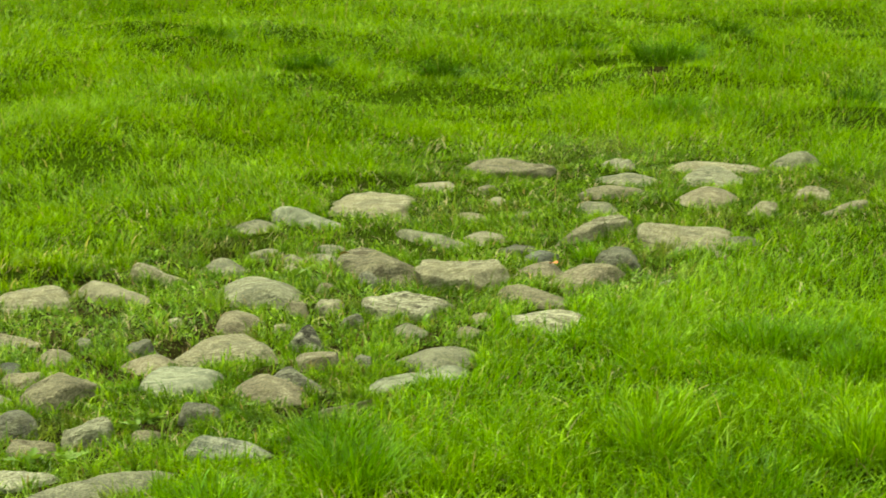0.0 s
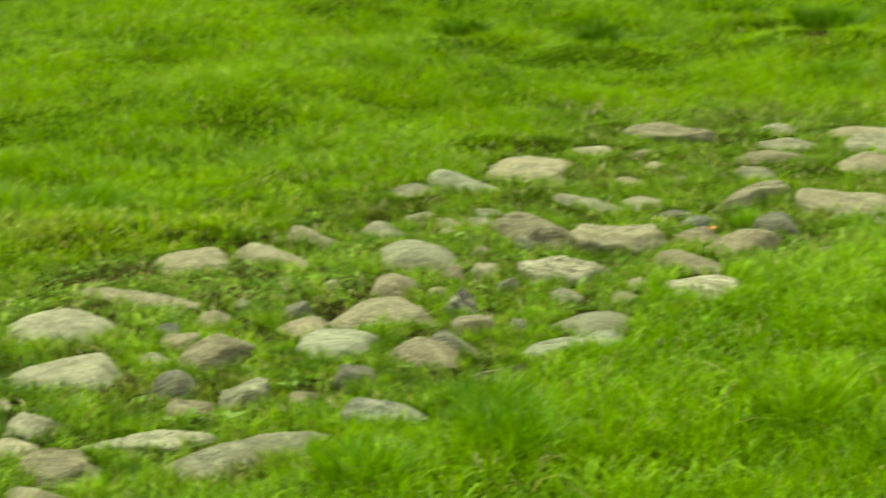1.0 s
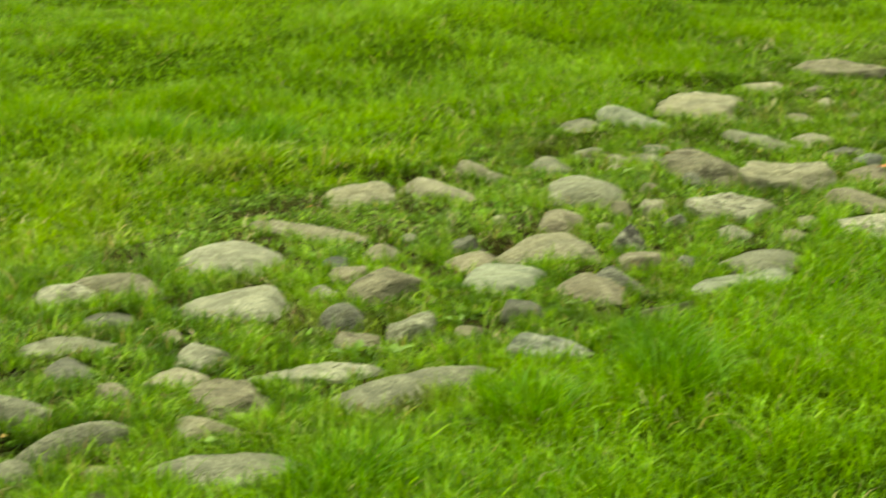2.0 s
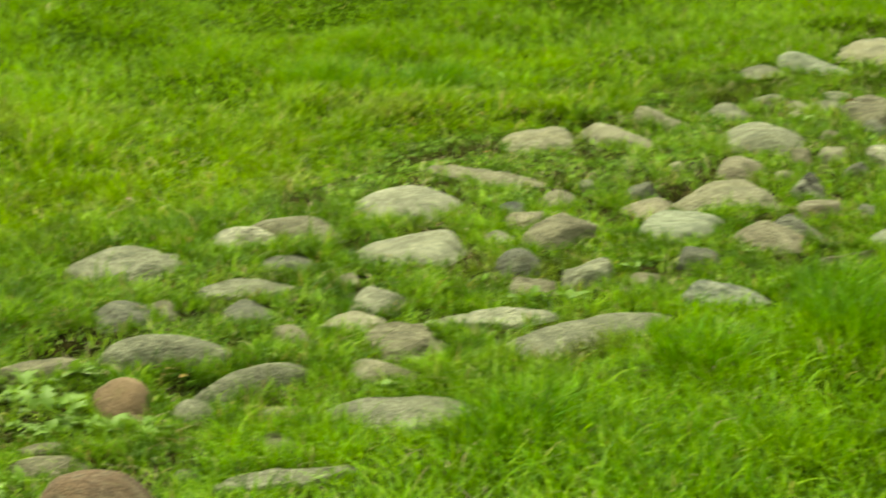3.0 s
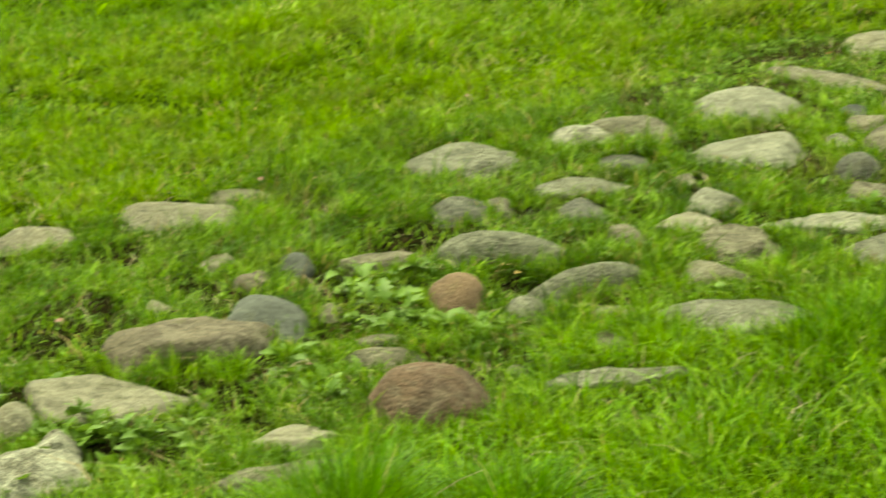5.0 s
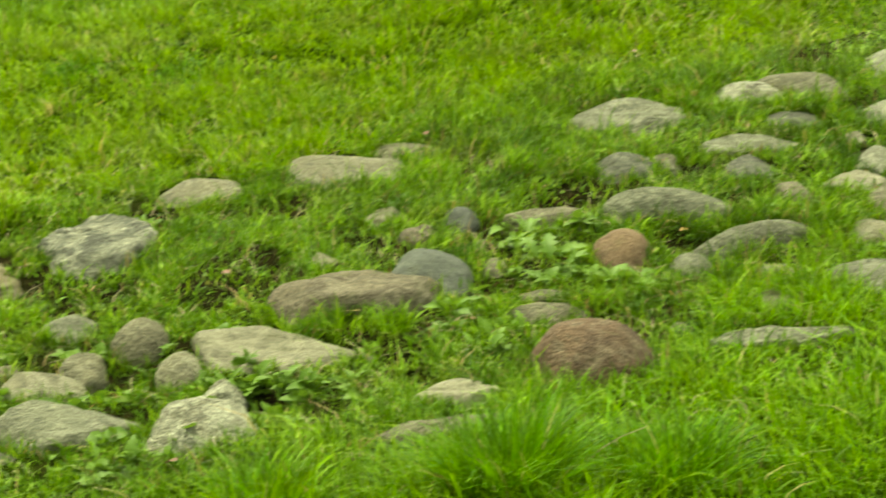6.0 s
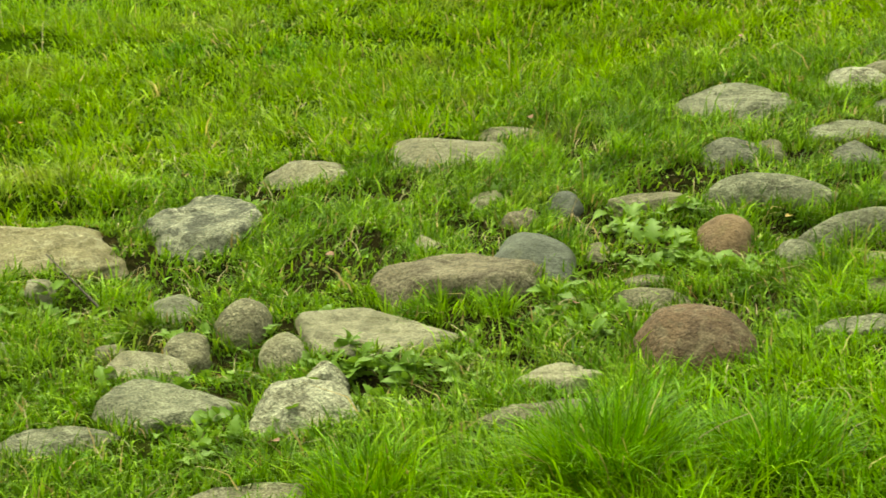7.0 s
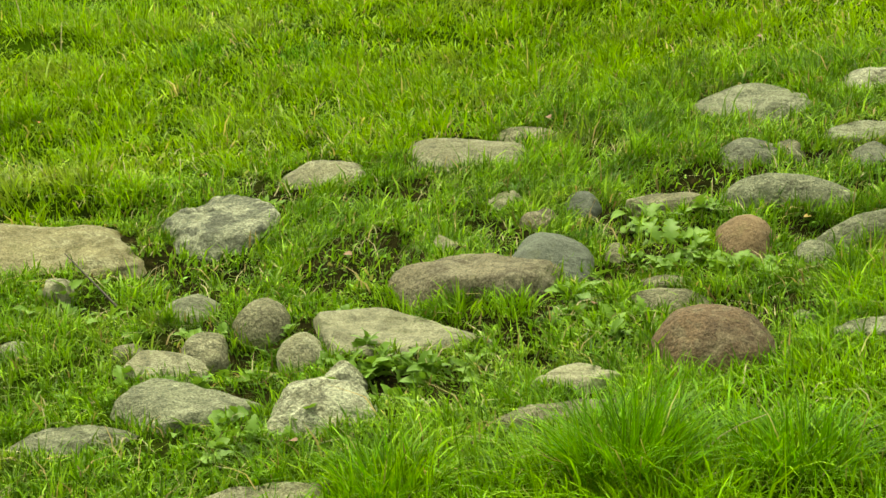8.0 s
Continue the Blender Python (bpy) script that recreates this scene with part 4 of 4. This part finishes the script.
bare = lambda x, y: np.sin(7.1 * x + 3.0 * np.sin(4.3 * y)) * np.sin(6.3 * y + 2.6 * np.sin(5.7 * x)) > 0.48
valley = lambda x, y: (ragged(x, y) > 0) & (beside_path(x, y) > 0)
hill = lambda x, y: (ragged(x, y) > 0) & (beside_path(x, y) <= 0)
between = lambda x, y: (ragged(x, y) < 0.12) & ~(bare(x, y) & (np.abs(np.sin(913.0 * x + 577.0 * y)) > 0.3))

meadow("meadow_grass", 345000, 3.2, 6.8, valley, 0.057, 0.0037, LUSH, 3, "lush bright green meadow grass below the path", 11, 300, 0.085, wild=0.8)
meadow("meadow_grass", 330000, 6.8, 12.0, valley, 0.055, 0.0032, LUSH, 2, "lush bright green meadow grass below the path", 12, 260, 0.095, wild=0.9)
meadow("hillside_grass", 300000, 3.6, 7.5, hill, 0.048, 0.0052, PALE, 2, "yellow-green tussocky grass on the hillside", 13, 110, 0.045)
meadow("hillside_grass", 230000, 7.5, 11.0, hill, 0.056, 0.0035, TURF, 2, "yellow-green tussocky grass on the hillside", 14, 200, 0.085)
meadow("hillside_grass", 185000, 11.0, 16.2, hill, 0.066, 0.0045, TURF, 2, "yellow-green tussocky grass on the hillside", 15, 130, 0.085, last=23.0)
meadow("path_grass", 400000, 3.2, 6.2, between, 0.050, 0.0044, SHORT, 2, "short grass growing between the path stones", 16, 45, 0.030, -0.006, 0.7)
meadow("path_grass", 440000, 6.2, 11.0, between, 0.046, 0.0032, SHORT, 2, "short grass growing between the path stones", 17, 45, 0.032, -0.006, 0.7)
meadow("clover_patch", 90000, 3.2, 7.5, between, 0.024, 0.0095, WEED, 3, "small round-leaved clover and herbs between the stones", 18, 25, 0.04, 0.0, 0.4)


def fringe(seed):
    """Small tufts rooted along the rims of the stones, some leaning over their faces, most of them downhill, on the
    side that faces the camera.
    """
    rng = np.random.default_rng(seed)
    cols = []
    for sx, sy, a, b, yaw, c, rim in PLACED:
        for k in range(int(10 + 150 * (a + b) / 2)):
            turn = rng.uniform(-math.pi, math.pi)
            down = -math.sin(turn + yaw)
            if rng.random() > 0.55 + 0.45 * down:
                continue
            edge = np.interp((turn + math.pi) / (2 * math.pi) * 40 - 0.5, np.arange(40), rim)
            off = edge * 0.97 + rng.uniform(-0.006, 0.022)
            per = rng.integers(5, 16)
            x = sx + off * math.cos(turn + yaw) + rng.normal(0, 0.008, per)
            y = sy + off * math.sin(turn + yaw) + rng.normal(0, 0.008, per)
            tall = rng.uniform(0.026, 0.040) + 0.35 * c * rng.random()
            cols.append(np.stack([x, y, tall * rng.uniform(0.6, 1.35, per), rng.uniform(-math.pi, math.pi, per)]))
    x, y, length, toward = np.concatenate(cols, 1)
    n = len(x)
    return blades("rim_grass", x, y, length, 0.0042 * rng.uniform(0.6, 1.3, n), np.clip(rng.normal(0.6, 0.35, n), 0.05, 1.3), toward, SHORT, 2, "short grass tufts growing up against the path stones", seed=seed)


fringe(19)

rng = np.random.default_rng(77)
ox, oy = sector(rng, 26000, 1.5, 12.0, 43.0, 347.0)
ux, uy = sector(rng, 9000, 8.0, 16.0, 23.0, 43.5)
ox, oy = np.append(ox, ux), np.append(oy, uy)
keep = clear_of_stones(ox, oy, 0.0)
ox, oy = ox[keep], oy[keep]
blades("meadow_grass", ox, oy, rng.uniform(0.05, 0.12, len(ox)), rng.uniform(0.008, 0.016, len(ox)), rng.uniform(0.4, 1.3, len(ox)), rng.uniform(-3.1, 3.1, len(ox)), TURF, 2, "coarse green grass on the slope around", seed=78)


def tussock(x, y, tall, wide, count, seed, material=TUFT):
    """A single big tuft: long blades that arch outward from one root."""
    rng = np.random.default_rng(seed)
    r, ang = wide * np.sqrt(rng.random(count)), rng.uniform(-math.pi, math.pi, count)
    bx, by = x + r * np.cos(ang), y + r * np.sin(ang)
    keep = clear_of_stones(bx, by, 0.0)
    bx, by, r, ang = bx[keep], by[keep], r[keep], ang[keep]
    n = len(bx)
    length = tall * rng.uniform(0.35, 1.1, n)
    lean = np.clip(0.35 + 0.55 * r / wide + rng.normal(0, 0.28, n), 0.05, 1.4)
    return blades("grass_tussock", bx, by, length, 0.0036 * rng.uniform(0.7, 1.3, n), lean, ang + rng.normal(0, 0.8, n), material, 3, "tall arching tuft of long bright green grass", "grass tuft", seed)


tussock(-1.48, 3.28, 0.19, 0.10, 800, 700)
tussock(-1.84, 3.09, 0.13, 0.09, 420, 701, LUSH)
tussock(-1.22, 3.41, 0.13, 0.10, 560, 702)
tussock(-0.19, 5.04, 0.14, 0.10, 360, 703)
# the dark-bladed tufts below stand for shaded spots on the hillside
tussock(1.19, 11.62, 0.16, 0.16, 997, 704, SHADED_TUFT)
tussock(1.24, 11.81, 0.18, 0.18, 420, 705)
tussock(-0.00, 11.07, 0.16, 0.10, 598, 706, SHADED_TUFT)
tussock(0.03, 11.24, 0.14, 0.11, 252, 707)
tussock(-0.69, 11.28, 0.16, 0.12, 641, 708, SHADED_TUFT)
tussock(-0.67, 11.45, 0.13, 0.14, 270, 709)
tussock(-1.86, 13.51, 0.16, 0.11, 598, 710, SHADED_TUFT)
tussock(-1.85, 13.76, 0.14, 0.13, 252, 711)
tussock(0.79, 11.95, 0.16, 0.09, 498, 712, SHADED_TUFT)
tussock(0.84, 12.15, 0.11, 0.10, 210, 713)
tussock(1.91, 10.24, 0.16, 0.11, 570, 714, SHADED_TUFT)
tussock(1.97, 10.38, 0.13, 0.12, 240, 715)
tussock(1.64, 12.61, 0.16, 0.11, 498, 716, SHADED_TUFT)
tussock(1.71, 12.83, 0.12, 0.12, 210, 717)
tussock(-1.33, 12.71, 0.16, 0.10, 456, 718, SHADED_TUFT)
tussock(-1.31, 12.93, 0.11, 0.11, 192, 719)
tussock(1.10, 10.27, 0.13, 0.12, 350, 720)
tussock(0.48, 7.30, 0.09, 0.04, 110, 721)
tussock(-2.17, 4.96, 0.09, 0.08, 130, 722, LUSH)
tussock(-1.82, 7.74, 0.12, 0.14, 330, 724)
tussock(-2.14, 7.43, 0.12, 0.14, 320, 725)
tussock(-3.53, 5.48, 0.07, 0.12, 200, 726)
tussock(-3.92, 5.47, 0.07, 0.10, 180, 727)
tussock(-0.86, 4.36, 0.14, 0.10, 330, 728)
tussock(-0.51, 4.83, 0.13, 0.10, 330, 729)
tussock(-0.23, 5.17, 0.13, 0.10, 350, 730)
tussock(-0.27, 5.33, 0.13, 0.09, 330, 731)
tussock(0.90, 6.18, 0.13, 0.12, 330, 732)
tussock(0.98, 5.15, 0.16, 0.10, 380, 733, LUSH)
tussock(0.50, 5.28, 0.15, 0.10, 350, 734, LUSH)
tussock(-2.27, 3.90, 0.08, 0.06, 150, 735, SHORT)
tussock(-2.13, 3.88, 0.08, 0.06, 150, 736, SHORT)
tussock(-2.02, 3.90, 0.08, 0.05, 120, 737, SHORT)
tussock(-2.52, 3.62, 0.07, 0.04, 90, 738, SHORT)
tussock(-2.08, 3.27, 0.08, 0.05, 110, 739, SHORT)
tussock(1.13, 5.98, 0.12, 0.12, 330, 740)
tussock(1.04, 6.18, 0.12, 0.11, 300, 741)
tussock(0.73, 4.98, 0.11, 0.09, 260, 742)


# ---- fallen leaves, a twig, dry stalks ----
BROWN = plain_material("dry_leaf_brown", (0.20, 0.10, 0.04), (0.13, 0.065, 0.028), 60.0)
ORANGE = plain_material("dry_leaf_orange", (0.46, 0.16, 0.02), (0.34, 0.10, 0.015), 60.0)
YELLOW = plain_material("dry_leaf_yellow", (0.38, 0.27, 0.06), (0.30, 0.19, 0.04), 60.0)
STRAW = plain_material("straw", (0.38, 0.33, 0.16), (0.27, 0.22, 0.10), 80.0)
BARK = plain_material("twig_bark", (0.06, 0.045, 0.03), (0.035, 0.027, 0.02), 120.0, 0.85)


def fallen_leaf(x, y, size, material, colour, seed, lift=0.02):
    rng = random.Random(seed)
    ob = new("fallen_leaf", leaf_mesh("fallen_leaf", size, 0.7 * size, 0.5 + rng.random() * 0.3, 0.25, material, seed))
    ob.matrix_world = pose(x, y, float(height(x, y)) + lift, rng.uniform(-20, 20), rng.uniform(0, 25), rng.uniform(0, 360))
    return tagged(ob, f"small curled {colour} fallen leaf lying in the grass", "leaf", "fallen leaves")


def stick(name, points, radius, material, label, category):
    """A thin tapering stem through a few points."""
    cu = bpy.data.curves.new(name, "CURVE")
    cu.dimensions, cu.bevel_depth, cu.bevel_resolution = "3D", radius, 2
    sp = cu.splines.new("POLY")
    sp.points.add(len(points) - 1)
    for i, (p, q) in enumerate(zip(sp.points, points)):
        p.co, p.radius = (*q, 1), 1 - 0.6 * i / (len(points) - 1)
    cu.materials.append(material)
    made = new(name, cu)
    made.data.materials[0] = material
    me = bpy.data.meshes.new_from_object(made.evaluated_get(bpy.context.evaluated_depsgraph_get()))
    bpy.data.objects.remove(made)
    return tagged(new(name, me), label, category)


def dry_stalk(x, y, tall, lean, toward):
    z = float(height(x, y))
    pts = [(x + lean * tall * t ** 1.6 * math.cos(toward), y + lean * tall * t ** 1.6 * math.sin(toward), z + tall * t * (1 - 0.3 * lean * t)) for t in (0, 0.25, 0.5, 0.75, 1)]
    return tagged(stick("dry_grass_stalk", pts, 0.0016, STRAW, "bleached dry grass stalk leaning in the meadow", "grass stalk"), group="dry grass stalks")


def straw(count, near, far, seed):
    """Dead blades lying in the short grass."""
    rng = np.random.default_rng(seed)
    x, y = sector(rng, count, near, far)
    keep = (ragged(x, y) < 0.6) & clear_of_stones(x, y, 0.005)
    x, y = x[keep], y[keep]
    n = len(x)
    return blades("dead_grass", x, y, rng.uniform(0.03, 0.09, n), rng.uniform(0.002, 0.004, n), rng.uniform(0.9, 1.5, n), rng.uniform(-3.1, 3.1, n), STRAW, 2, "bleached dead grass blades lying between the stones", "grass", seed)


straw(15000, 3.2, 10.0, 61)
fallen_leaf(0.37, 7.07, 0.040, ORANGE, "orange", 300, 0.04)
fallen_leaf(-0.30, 7.15, 0.040, YELLOW, "yellow", 301, 0.06)
fallen_leaf(-3.13, 4.39, 0.028, BROWN, "brown", 302, 0.04)
fallen_leaf(-2.51, 4.03, 0.024, BROWN, "brown", 303, 0.03)
fallen_leaf(-2.05, 3.13, 0.032, BROWN, "brown", 304, 0.05)
fallen_leaf(-1.86, 3.94, 0.032, BROWN, "brown", 305, 0.02)
fallen_leaf(-1.04, 4.65, 0.024, BROWN, "brown", 306, 0.02)
fallen_leaf(-1.05, 4.68, 0.028, BROWN, "brown", 307, 0.02)
fallen_leaf(-0.47, 5.81, 0.020, BROWN, "brown", 308, 0.02)
fallen_leaf(-3.91, 4.69, 0.024, ORANGE, "orange", 309, 0.06)
fallen_leaf(-1.35, 6.44, 0.024, ORANGE, "orange", 310, 0.05)
fallen_leaf(-2.23, 5.78, 0.028, BROWN, "brown", 311, 0.06)
fallen_leaf(-1.66, 4.60, 0.028, YELLOW, "yellow", 312, 0.02)
fallen_leaf(-2.53, 5.06, 0.024, BROWN, "brown", 313, 0.03)
stick("twig", [(-2.828, 3.642, 0.652), (-2.916, 3.666, 0.697), (-3.056, 3.746, 0.732)], 0.003, BARK, "thin dark bare twig lying against a pale slab", "twig")
dry_stalk(0.02, 5.53, 0.10, 0.35, 0.3)
dry_stalk(0.30, 5.33, 0.09, 0.60, 0.6)
dry_stalk(1.25, 10.27, 0.16, 0.30, 0.4)
dry_stalk(-4.65, 5.52, 0.14, 0.70, 2.5)
dry_stalk(-4.42, 5.43, 0.12, 0.90, 2.2)
dry_stalk(-0.68, 5.47, 0.05, 0.80, 1.0)
dry_stalk(-0.58, 4.38, 0.06, 0.80, 2.8)
dry_stalk(-1.38, 3.34, 0.13, 0.90, 0.5)
